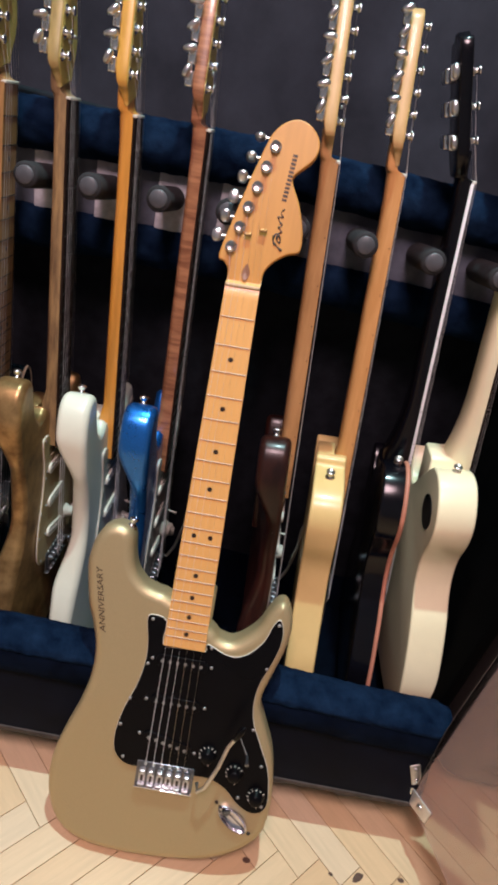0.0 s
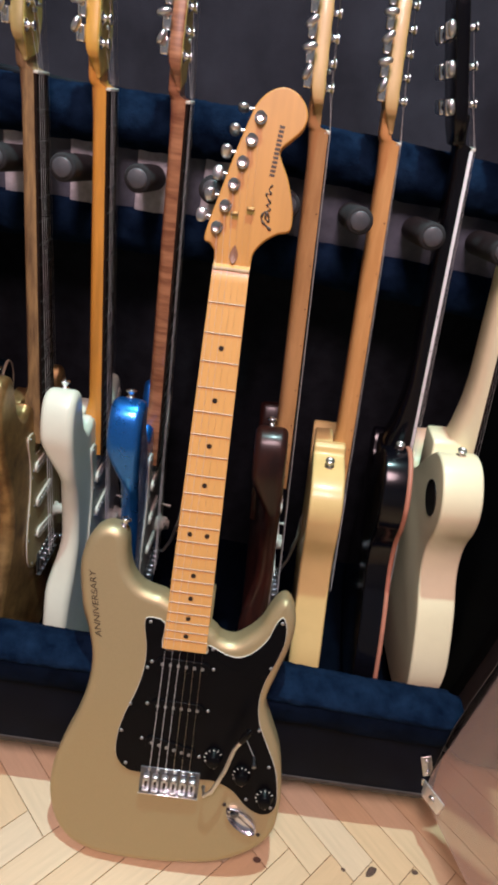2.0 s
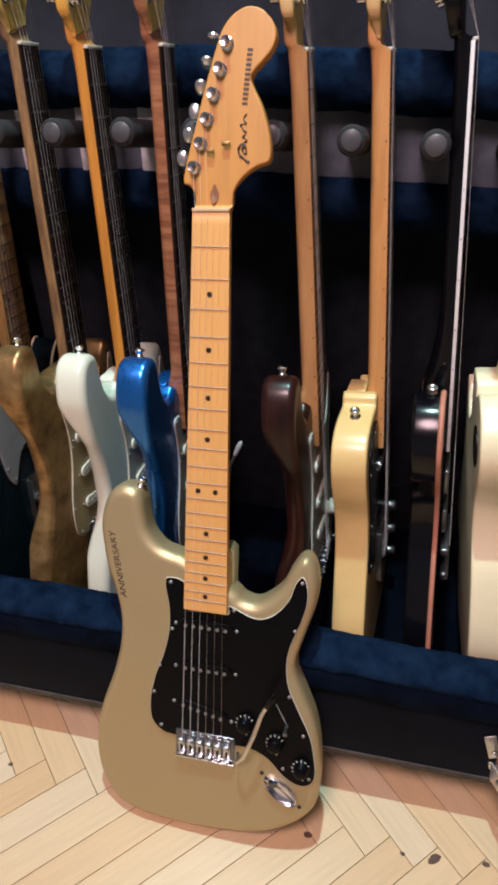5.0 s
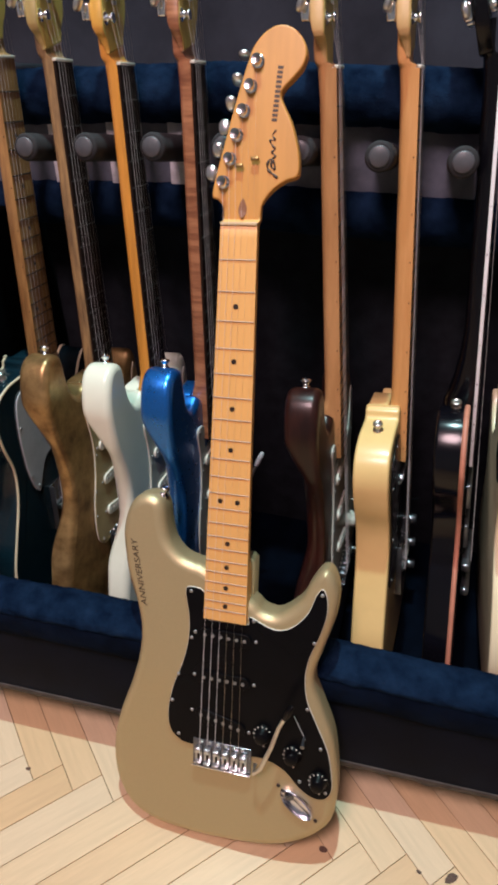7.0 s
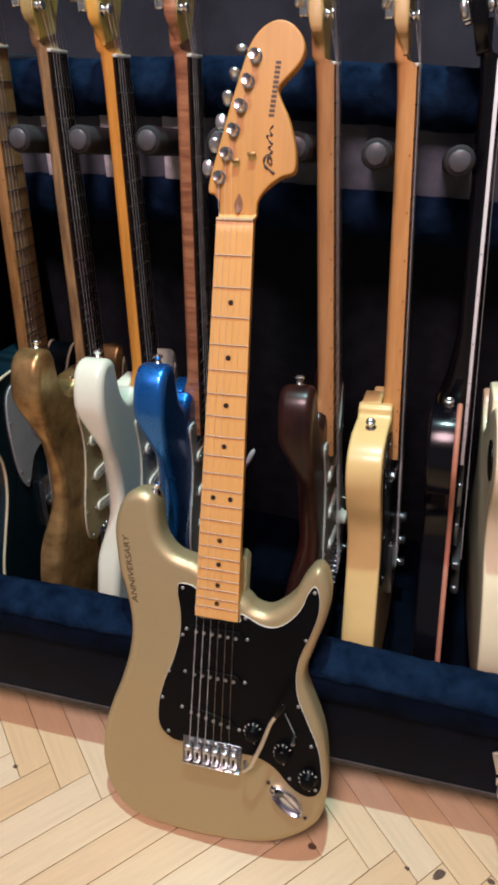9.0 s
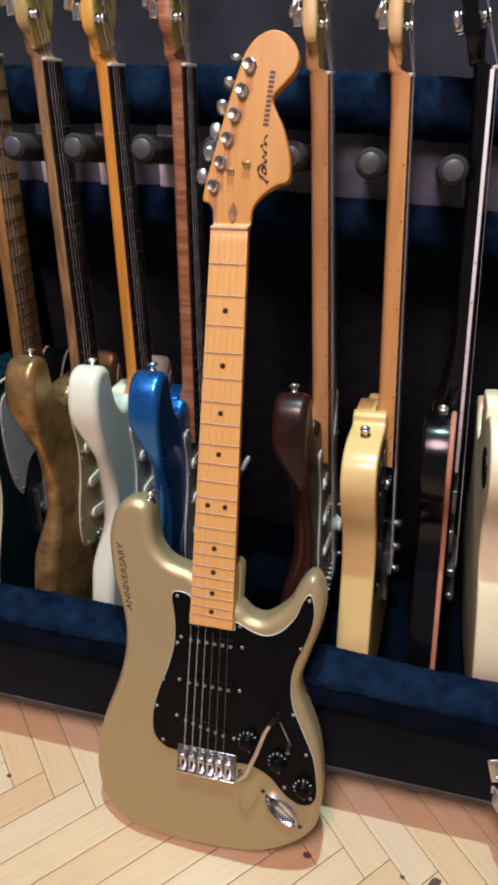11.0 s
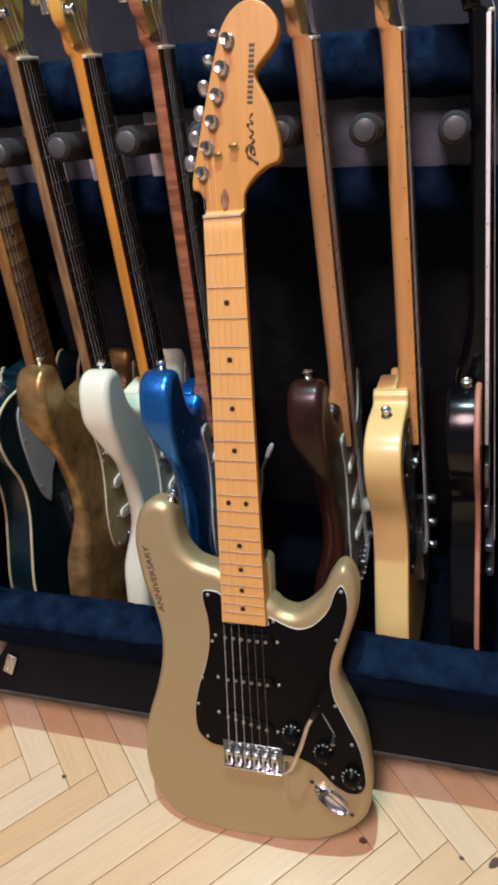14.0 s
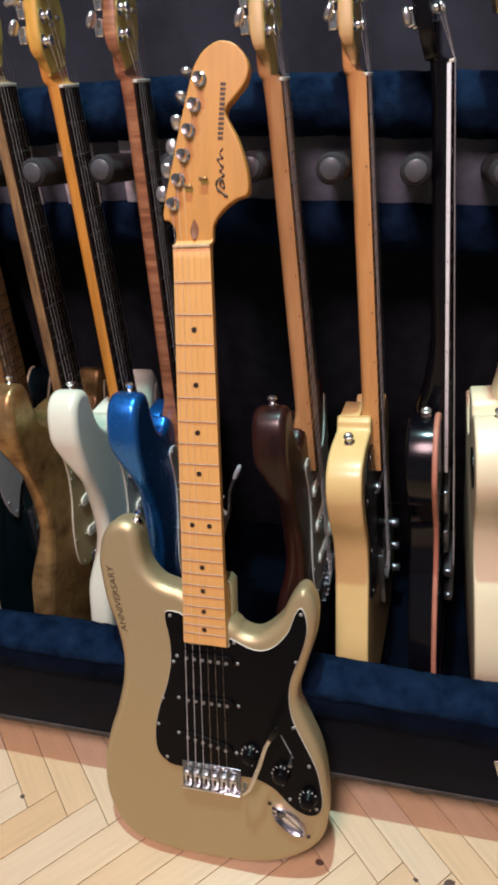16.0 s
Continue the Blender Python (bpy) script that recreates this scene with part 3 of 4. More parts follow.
def tremolo_arm(parent, base, tip_at, tip=WHITE_PLASTIC, metal=CHROME):
    b, t = Vector(base), Vector(tip_at)
    line = [b, b + Vector((0.002, -0.002, 0.014)), b.lerp(t, 0.18) + Vector((0.004, -0.006, 0.016)), b.lerp(t, 0.5) + Vector((0.004, 0, 0.012)), b.lerp(t, 0.8), t]
    arm = part("tremolo_arm", tube(line, 0.0028, 10), metal, parent, "bent chrome tremolo arm")
    d = (t - line[-2]).normalized()
    part("arm_tip", tube([t - d * 0.004, t, t + d * 0.012, t + d * 0.020, t + d * 0.023], [0.003, 0.0042, 0.0046, 0.0034, 0.001], 10), tip, arm)
    return arm


def bridge(parent, metal=CHROME, saddles=SATIN):
    """A tremolo bridge: plate with a rear lip, and six bent-steel saddles with their screws and slots."""
    z = BODY_TOP
    plate = part("bridge", box((0.080, 0.036, 0.0028), (0.001, -0.667, z + 0.0020), 0.001), SMOKED, parent, "chrome tremolo bridge with six saddles")
    part("bridge_lip", box((0.081, 0.0026, 0.0074), (0.001, -0.6868, z + 0.0042), 0.0008), metal, plate)
    for k in range(6):
        x = (k - 2.5) * 0.0123 + 0.001
        bm = box((0.0090, 0.0022, 0.0085), (x, -0.6790, z + 0.0078), 0.0006)
        join(bm, box((0.0090, 0.016, 0.0020), (x, -0.6705, z + 0.0060), 0.0006))
        join(bm, box((0.0090, 0.0075, 0.0090), (x, -0.6600, z + 0.0085), 0.0022))
        sad = part("saddle", bm, saddles, plate)
        part("string_slot", box((0.0036, 0.0095, 0.0006), (x, -0.6712, z + 0.0072), 0.0001), DOT, sad)
        part("saddle_screw", cyl((x, -0.676, z + 0.0090), (x, -0.6840, z + 0.0084), 0.0015, seg=8), SCREW, sad)
        for d in (-1, 1):
            part("height_screw", cyl((x + d * 0.0031, -0.6592, z + 0.0110), (x + d * 0.0031, -0.6592, z + 0.0136), 0.0012, seg=8), SMOKED, sad)
    for k in range(6):
        part("mount_screw", lathe([(0.0026, 0), (0.0024, 0.0012), (0.0010, 0.0018)], Matrix.Translation(((k - 2.5) * 0.0112 + 0.001, -0.6520, z + 0.0034)), 8), NICKEL, plate)
    return plate


BODY_PARTS = {"body", "guard_edge", "pickguard", "pickup", "knob", "selector_switch", "bridge", "tremolo_arm", "jack_plate", "strap_button"}


def double_cut(m, label, paint, wood, board, head_out, guard, knobs, group, metal=CHROME, hero=False, arm_tip=None, edge=0.0095, set_down=0.011, set_back=0.0, head_wood=None):
    g = empty("electric_guitar", m, label, "guitar", group)
    body_part(g, DOUBLE_OUT if hero else RACK_OUT, paint, 0.0445 if hero else 0.0420, 0.0130 if hero else edge, hero, contoured=True)
    pg_top = BODY_TOP + 0.0024
    guard_pts = spline(GUARD_OUT, 3)
    part("guard_edge", slab(inset(guard_pts, -0.0006), BODY_TOP + 0.0014, 0.0016, 0.0003, steps=1), WHITE_PLASTIC, g, "thin pale ply edge of the pickguard")
    pg = part("pickguard", slab(guard_pts, pg_top, 0.0024, 0.0006, steps=2), guard, g)
    for x, y in mm([(-47, -441), (-45, -505), (-62, -560), (-70, -600), (-60, -648), (36, -468), (119, -420), (113, -484), (110, -575), (130, -627), (106, -680), (140, -688)]):
        screw(pg, x, y, pg_top)
    neck, posts = neck_set(g, wood, board, head_out, metal, inlay=DOT if board is None else CLAY_DOT, face=AMBER if hero else YELLOW_FACE, head_wood=head_wood)
    for y, turn, x in ((-0.496, 0, 0.0), (-0.556, 0, 0.0), (-0.6165, -12, -0.003)):
        pickup(g, x, y, pg_top, turn, knobs)
    for x, y in mm([(55, -621), (95, -642), (130, -672)]):
        k = part("knob", knob_mesh(x, y, pg_top), knobs, g, "control knob with pale marks")
        if hero:
            for j in range(10):
                a = radians(35 + 29 * j)
                part("mark", box((0.0012, 0.0036, 0.0005), (x + 0.0106 * math.cos(a), y + 0.0108 * math.sin(a), pg_top + 0.0042), 0, pose(0, 0, 0, 0, 0, math.degrees(a) - 90)), WHITE_PLASTIC, k)
            part("mark", box((0.0016, 0.010, 0.0006), (x + 0.002, y - 0.011, pg_top + 0.0048), 0, pose(0, 0, 0, 0, 0, 10)), WHITE_PLASTIC, k)
    slot = part("selector_switch", tube([(0.094, -0.588, pg_top + 0.0002), (0.110, -0.618, pg_top + 0.0002)], 0.0007, 6), GREY_PLASTIC, g, "pickup selector switch")
    part("lever", tube([(0.108, -0.614, pg_top), (0.1085, -0.616, pg_top + 0.008), (0.109, -0.618, pg_top + 0.016)], [0.0013, 0.0016, 0.0030], 8), knobs if not hero else SMOKED, slot)
    bridge(g, metal if hero else SMOKED, SATIN if hero else SMOKED)
    if arm_tip:
        tremolo_arm(g, (0.047, -0.668, BODY_TOP + 0.004), (0.088, -0.572, 0.022) if hero else (0.07, -0.55, 0.045), arm_tip, NICKEL)
    jack_m = Matrix.Translation((0.104, -0.714, BODY_TOP + 0.0005)) @ pose(0, 0, 0, 0, 0, -38)
    jp = [Vector((0.027 * math.copysign(abs(math.cos(a)) ** 0.9, math.cos(a)), 0.0128 * math.copysign(abs(math.sin(a)) ** 1.2, math.sin(a)))) for a in [2 * math.pi * k / 40 for k in range(40)]]
    bm = bmesh.new()
    rings = [[bm.verts.new((p.x * f + 0.007 * (1 - f), p.y * f, z)) for p in jp] for f, z in ((1.0, -0.0005), (1.0, 0.0026), (0.98, 0.0046), (0.94, 0.0054), (0.90, 0.0051), (0.83, 0.0038), (0.72, 0.0022), (0.54, 0.0011), (0.33, 0.0007), (0.14, 0.0006))]
    for a, b in zip(rings, rings[1:]):
        for k in range(40):
            bm.faces.new((a[k], a[(k + 1) % 40], b[(k + 1) % 40], b[k]))
    bm.faces.new(rings[-1])
    bmesh.ops.recalc_face_normals(bm, faces=bm.faces)
    jack = part("jack_plate", bm, CUP, g, "polished boat-shaped jack plate")
    jack.matrix_local = jack_m
    part("jack_socket", lathe([(0.0060, 0.0), (0.0062, 0.0012), (0.0048, 0.0020), (0.0040, 0.0014), (0.0010, 0.0010)], Matrix.Translation((-0.0120, 0.0, 0.0012)) @ pose(0, 0, 0, 0, 24, 0), 18), SMOKED, jack, "dark ringed cable socket")
    for s in (-1, 1):
        screw(jack, s * 0.0325, 0, 0.0, 0.0028, DOT if hero else metal)
    strap_button(g, (-0.097, -0.329, BODY_TOP - 0.022), (0.25, 1, 0), metal)
    for x, y in ((0.0135, 0.069), (-0.004, 0.062)):
        part("string_tree", box((0.009, 0.0042, 0.0030), (x, y, -0.0062), 0.001), BRASS if hero else NICKEL, g, "small metal string tree")
    strings_of(g, 0.0022, -0.660 if hero else -0.670, BODY_TOP + 0.0145, posts, gauge=1.0 if hero else 1.3)
    if not hero:
        for ob in g.children:
            if ob.name.split(".")[0] in BODY_PARTS:
                ob.location.y -= set_down
                ob.location.z -= set_back
    return g


RACK = "guitars in the rack"
SINS, COSS = math.sin(radians(25.24)), math.cos(radians(25.24))
hero_m = Matrix(((0.99716, -0.07156, -0.02326, -0.0337), (0.00942, 0.42536, -0.90498, 0.7363), (0.07466, 0.90219, 0.42483, 0.7464), (0, 0, 0, 1)))
hero = double_cut(hero_m, "champagne metallic electric guitar leaning upright on the parquet floor", CHAMPAGNE, MAPLE, None, HEAD_BIG, BLACK_PLASTIC, BLACK_PLASTIC, "", hero=True, arm_tip=BLACK_PLASTIC)
plug = slab(spline([(0.0005, 0.0085), (0.0042, 0.0125), (0.0056, 0.0185), (0.0038, 0.0245), (0.0008, 0.0295), (-0.0026, 0.0240), (-0.0044, 0.0175), (-0.0030, 0.0120)], 4), 0.0005, 0.0012, 0.0002, steps=1)
bmesh.ops.subdivide_edges(plug, edges=plug.edges[:], cuts=1)
for v in plug.verts:
    v.co.z += float(np.interp(v.co.y, (0.0035, 0.0062, 0.0095, 0.014, 0.030), (-0.0020, -0.0054, -0.0088, -0.0108, -0.0110)))
part("truss_plug", plug, BROWN_INLAY, hero, "dark teardrop wooden plug")
lettering("ANNIVERSARY", 0.0114, Matrix.Translation((-0.1190, -0.4285, BODY_TOP + 0.0002)) @ pose(0, 0, 0, 0, 0, 100), INK, hero, "lettering", "dark printed word on the upper horn", shear=0.2, squeeze=1.22)
for k in range(12):
    y = 0.108 + 0.0046 * k
    part("model_mark", box((0.0058, 0.0027, 0.0004), (0.0320 + 0.0004 * k, y, -0.0103), 0.0, pose(0, 0, 0, 0, 0, -5)), INK, hero)
swash = spline([(0.0385, 0.050), (0.033, 0.054), (0.028, 0.058), (0.0265, 0.064), (0.030, 0.069), (0.0345, 0.064), (0.0345, 0.059), (0.031, 0.062), (0.0315, 0.069), (0.035, 0.072), (0.031, 0.076), (0.0345, 0.079), (0.031, 0.083), (0.0285, 0.088), (0.034, 0.088), (0.031, 0.093), (0.0345, 0.098)], 5, closed=False)
part("maker_mark", tube([(p.x, p.y, -0.0105) for p in swash], [0.0014 - 0.0006 * k / len(swash) + 0.0004 * math.sin(k * 0.9) for k in range(len(swash))], 6), INK, hero, "flowing dark mark on the headstock")


def rack_pose(x, y, z, lean, roll, yaw):
    """A guitar that stands edge-on in the rack, its front to the right: the place of its nut, and how it leans back, sideways and is turned."""
    c, s = math.cos(radians(lean)), math.sin(radians(lean))
    edge_on = Matrix(((0, 0, 1, 0), (c, s, 0, 0), (-s, c, 0, 0), (0, 0, 0, 1)))
    return Matrix.Translation((x, y, z)) @ pose(0, 0, 0, 0, roll, 0) @ edge_on @ pose(0, 0, 0, 0, yaw, 0)


double_cut(rack_pose(-0.2940, 0.8760, 0.8752, 10.1, -4.3, 1.2), "worn gold electric guitar with a brown neck in the rack", GOLD_PAINT, WORN_NECK, ROSEWOOD, HEAD_SLIM, TAN_PLASTIC, WHITE_PLASTIC, RACK, set_down=0.016, set_back=0.004, head_wood=OLIVE_MAPLE)
double_cut(rack_pose(-0.2095, 0.8725, 0.8745, 9.2, -4.55, 1.0), "aged white electric guitar with an orange neck in the rack", WHITE_PAINT, MAPLE_ORANGE, ROSEWOOD, HEAD_SLIM, MINT, WHITE_PLASTIC, RACK, set_down=0.014, set_back=0.002, head_wood=YELLOW_MAPLE)
double_cut(rack_pose(-0.1180, 0.8700, 0.8795, 9.6, -3.6, 0.8), "blue metallic electric guitar with a flamed neck in the rack", BLUE_PAINT, FLAME, ROSEWOOD, HEAD_SLIM, GREY_PLASTIC, WHITE_PLASTIC, RACK, arm_tip=PEARL, set_back=0.002)
double_cut(rack_pose(0.0447, 0.8675, 0.8808, 8.9, -6.9, 0.4), "dark brown electric guitar with a maple neck in the rack", BROWN_PAINT, MAPLE_BROWN, None, HEAD_BIG, GREY_PLASTIC, WHITE_PLASTIC, RACK, arm_tip=BLACK_PLASTIC, head_wood=PALE_MAPLE)


def slab_cut(m, label, paint, wood, board, guard, bound=None, guard_out=PLANK_GUARD):
    g = empty("electric_guitar", m, label, "guitar", RACK)
    body_part(g, PLANK_OUT, paint, 0.0445, 0.0035, heel=(0.0285, -0.3925, -0.0262))
    if bound:
        edge_binding(g, PLANK_OUT, BODY_TOP - 0.0015, bound)
        edge_binding(g, PLANK_OUT, BODY_TOP - 0.043, bound)
    top = BODY_TOP + 0.0022
    pg = part("pickguard", slab(spline(guard_out, 3), top, 0.0022, 0.0005, steps=2), guard, g)
    for x, y in mm([(-70, -427), (-88, -475), (-80, -562), (-66, -588), (66, -510)] if bound else [(-72, -427), (-108, -470), (-97, -555), (-100, -620), (66, -520)]):
        screw(pg, x, y, top)
    neck, posts = neck_set(g, wood, board, HEAD_SLIM, CHROME, inlay=DOT if board is None else WHITE_PLASTIC, face=YELLOW_FACE, head_wood=PALE_MAPLE if board is None and not bound else None)
    pickup(g, 0, -0.500, top, 0, SMOKED)
    plate = part("bridge", box((0.080, 0.086, 0.002), (0, -0.650, BODY_TOP + 0.001), 0.0008), CHROME, g, "chrome bridge plate")
    for s in (-1, 1):
        part("bridge_lip", box((0.0016, 0.086, 0.009), (s * 0.040, -0.650, BODY_TOP + 0.005), 0.0005), SMOKED, plate)
    for k in range(3):
        part("saddle", cyl(((k - 1) * 0.021 - 0.009, -0.653, BODY_TOP + 0.008), ((k - 1) * 0.021 + 0.009, -0.653, BODY_TOP + 0.008), 0.004, seg=12), NICKEL, plate)
    ctrl = part("control_plate", box((0.032, 0.160, 0.0016), (0.090, -0.665, BODY_TOP + 0.0009), 0.0006), SMOKED, g)
    for y in (-0.640, -0.685, -0.730):
        part("knob", lathe([(0.008, 0), (0.0084, 0.002), (0.0084, 0.014), (0.007, 0.0155), (0.001, 0.016)], Matrix.Translation((0.090, y, BODY_TOP + 0.0018)), 20), SMOKED, ctrl)
    part("lever", tube([(0.090, -0.604, BODY_TOP), (0.090, -0.602, BODY_TOP + 0.014), (0.090, -0.601, BODY_TOP + 0.020)], [0.0015, 0.002, 0.0035], 8), BLACK_PLASTIC, ctrl)
    strap_button(g, (-0.078, -0.4025, BODY_TOP - 0.022), (-0.35, 1, 0), NICKEL)
    strings_of(g, 0.0022, -0.653, BODY_TOP + 0.013, posts)
    return g


slab_cut(rack_pose(0.1313, 0.8900, 0.8805, 10.0, -7.1, -2.1), "butterscotch cream single-cutaway electric guitar in the rack", CREAM_PAINT, MAPLE_DARK, None, BLACK_PLASTIC)
slab_cut(rack_pose(-0.3727, 0.8720, 0.877, 8.6, -1.5, 0), "dark teal electric guitar with cream binding in the rack", TEAL_PAINT, OLD_NECK, None, PEARL, IVORY_BINDING, guard_out=POINT_GUARD)


def single_cut(m, label, paint, neck_wood, metal, front_edge, back_edge, neck_binding, thick=0.052, plate=False, fittings=SMOKED):
    g = empty("electric_guitar", m, label, "guitar", RACK)
    body_part(g, SINGLE_OUT, paint, thick, 0.004, heel=(0.027, -0.374, -0.0215) if plate else (0.029, -0.394, -0.0262))
    if front_edge:
        edge_binding(g, SINGLE_OUT, BODY_TOP - 0.003, front_edge, 0.0036)
    if back_edge:
        edge_binding(g, SINGLE_OUT, BODY_TOP - thick + 0.002, back_edge, 0.0012)
    neck, posts = neck_set(g, neck_wood, ROSEWOOD, HEAD_THREE, metal, scale=0.628, inlay=WHITE_PLASTIC, six_in_line=False, binding=neck_binding, side_dots=True, flare=0.018)
    for y in (-0.520, -0.585):
        pk = part("pickup", box((0.068, 0.037, 0.010), (0, y, BODY_TOP + 0.004), 0.002), fittings, g, "metal-covered double-coil pickup")
        part("surround", box((0.088, 0.044, 0.004), (0, y, BODY_TOP + 0.0018), 0.001), BLACK_PLASTIC, pk)
    part("bridge", box((0.095, 0.012, 0.012), (0, -0.630, BODY_TOP + 0.009), 0.003), fittings, g)
    part("tailpiece", box((0.100, 0.014, 0.012), (0, -0.672, BODY_TOP + 0.010), 0.005), fittings, g)
    for x, y in mm([(75, -640), (112, -672), (82, -705), (118, -735)]):
        part("knob", knob_mesh(x, y, BODY_TOP, 0.016), BLACK_PLASTIC, g)
    if plate:
        part("cover_plate", cyl((-0.072, -0.440, BODY_TOP - thick - 0.0016), (-0.072, -0.440, BODY_TOP - thick + 0.0005), 0.026, seg=32), BLACK_PLASTIC, g, "round black cover plate on the back")
    strap_button(g, (-0.062, -0.3765, BODY_TOP - thick * 0.45), (-0.25, 1, 0), NICKEL)
    strings_of(g, 0.0022, -0.630, BODY_TOP + 0.016, posts)
    return g


single_cut(rack_pose(0.2161, 0.8860, 0.8930, 9.2, -7.4, -2.5), "black electric guitar with a salmon-coloured front edge in the rack", BLACK_PAINT, BLACK_PAINT, CHROME, SALMON_BINDING, None, WHITE_LINE, thick=0.037)
single_cut(rack_pose(0.2982, 0.8775, 0.9060, 7.3, -8.1, 1.9), "ivory electric guitar with a cream neck in the rack", IVORY_PAINT, IVORY_PAINT, GOLD_METAL, None, None, None, thick=0.0545, plate=True, fittings=GOLD_METAL)


# ---- rack case ----
def sag(x):
    """How far the padded bar with the pegs hangs down towards its far end."""
    return -0.062 * max(0.0, -0.06 - x)


def roll(name, at, length, rx, rz, material, parent, label="", square=False):
    """A padded roll along x with an oval section and an uneven, soft surface."""
    bm = bmesh.new()
    seg, n = 40, 300
    rings = []
    for i in range(n + 1):
        x = -length / 2 + length * i / n
        end = min(1.0, min(i, n - i) / 5 * 0.16 + 0.84) if square else min(1.0, min(i, n - i) / 6 * 0.5 + 0.55)
        ring = []
        for k in range(seg):
            a = 2 * math.pi * k / seg
            q = Vector((x, math.cos(a), math.sin(a)))
            sw = 1 + 0.07 * noise.noise(Vector((x * 14, q.y * 0.8, q.z * 0.8))) + 0.05 * noise.noise(Vector((x * 60, q.y * 3, q.z * 3))) + 0.034 * noise.noise(Vector((x * 150, q.y * 8, q.z * 8)))
            ring.append(bm.verts.new((x, rx * q.y * sw * end, rz * q.z * sw * end)))
        rings.append(ring)
    for a, b in zip(rings, rings[1:]):
        for k in range(seg):
            bm.faces.new((a[k], b[k], b[(k + 1) % seg], a[(k + 1) % seg]))
    bm.faces.new(rings[0])
    bm.faces.new(rings[-1][::-1])
    bmesh.ops.transform(bm, matrix=Matrix.Translation(at), verts=bm.verts)
    if square:
        for v in bm.verts:
            v.co.z -= 0.009 * soft_step(0.14, 0.36, v.co.x)
    if at[2] > 0.5:
        for v in bm.verts:
            v.co.z += sag(v.co.x)
    bmesh.ops.recalc_face_normals(bm, faces=bm.faces)
    return part(name, bm, material, parent, label)


CASE_X0, CASE_X1 = -0.46, 0.405
CASE_MID, CASE_LEN = (CASE_X0 + CASE_X1) / 2, CASE_X1 - CASE_X0
BACK_X0, BACK_X1 = -0.66, 0.62
BACK_MID, BACK_LEN = (BACK_X0 + BACK_X1) / 2, BACK_X1 - BACK_X0
case = empty("guitar_rack_case", Matrix(), "black vinyl guitar rack case lined with navy plush, standing open", "guitar case")
lean_front = pose(0, 0, 0, -24, 0, 0)
turn_front = Matrix.Translation((0.17, 0.55, 0)) @ pose(0, 0, 0, 0, 0, 2.2) @ Matrix.Translation((-0.17, -0.55, 0))


def front_part(name, bm, material, label):
    """A part of the case's front, which stands a little askew to the pegs."""
    bmesh.ops.transform(bm, matrix=turn_front, verts=bm.verts)
    return part(name, bm, material, case, label)


front_part("front_panel", box((CASE_LEN, 0.014, 0.140), (CASE_MID, 0.552, 0.150), 0.005, lean_front), VINYL, "black vinyl front board")
rail = box((CASE_LEN - 0.01, 0.020, 0.014), (CASE_MID, 0.5275, 0.0870), 0.003)
bmesh.ops.subdivide_edges(rail, edges=[e for e in rail.edges if e.calc_length() > 0.5], cuts=160, use_grid_fill=True)
for v in rail.verts:
    if v.co.z < 0.086:
        v.co.z += (0.0015 + 0.0045 * soft_step(0.12, 0.24, v.co.x)) * noise.noise(Vector((v.co.x * 55, 0.3, 0.0)))
front_part("bottom_rail", rail, WORN_EDGE, "scuffed, frayed edge strip along the bottom")
part("trough_floor", box((CASE_LEN, 0.42, 0.012), (CASE_MID, 0.79, 0.054), 0.003), TROUGH, case, "navy plush floor of the trough, darkened for the shade inside")
part("back_panel", box((BACK_LEN, 0.018, 0.80), (BACK_MID, 1.010, 0.45), 0.004), VOID_CLOTH, case, "black lined back board")
for x, tall in ((CASE_X0 + 0.010, 0.62), (CASE_X1 - 0.010, 0.62)):
    part("side_panel", box((0.016, 0.40, tall), (x, 0.80, 0.060 + tall / 2), 0.004), BLACK_FELT, case)
roll("front_padding", (CASE_MID, 0.572, 0.2430), CASE_LEN, 0.0300, 0.0145, PLUSH, case, "soft navy plush roll along the front", square=True).data.transform(turn_front)
# lower face of the roll, with its shade painted in
roll("front_lining", (CASE_MID + 0.001, 0.5690, 0.2130), CASE_LEN - 0.006, 0.0300, 0.0375, SHADED_PLUSH, case, "lower face of the plush roll, its shade put into a darker colour", square=True).data.transform(turn_front)
roll("upper_padding", (BACK_MID, 0.937, 0.8425), BACK_LEN, 0.038, 0.0335, PLUSH, case, "soft navy plush roll above the pegs")
roll("lower_padding", (BACK_MID, 0.938, 0.703), BACK_LEN, 0.034, 0.032, PLUSH, case, "soft navy plush roll below the pegs")
channel = box((BACK_LEN, 0.03, 0.12), (BACK_MID, 0.945, 0.770), 0.003)
bmesh.ops.subdivide_edges(channel, edges=[e for e in channel.edges if e.calc_length() > 0.5], cuts=24, use_grid_fill=True)
for v in channel.verts:
    v.co.z += sag(v.co.x)
part("peg_channel", channel, CHANNEL, case, "grey felt strip that carries the pegs")
for x in (CASE_X0 + 0.07, CASE_X1 - 0.07):
    for y in (0.60, 0.95):
        part("foot", box((0.05, 0.05, 0.0485), (x, y, 0.024), 0.004), VINYL, case)
# patches paler than the channel behind the four left pegs
for k in range(-4, 0):
    part("felt_patch", box((0.050, 0.005, 0.080), (0.016 + 0.0884 * k, 0.9280, 0.771 + sag(0.014 + 0.0884 * k)), 0.001), PALE_GREY, case, "pale grey patch behind a peg")
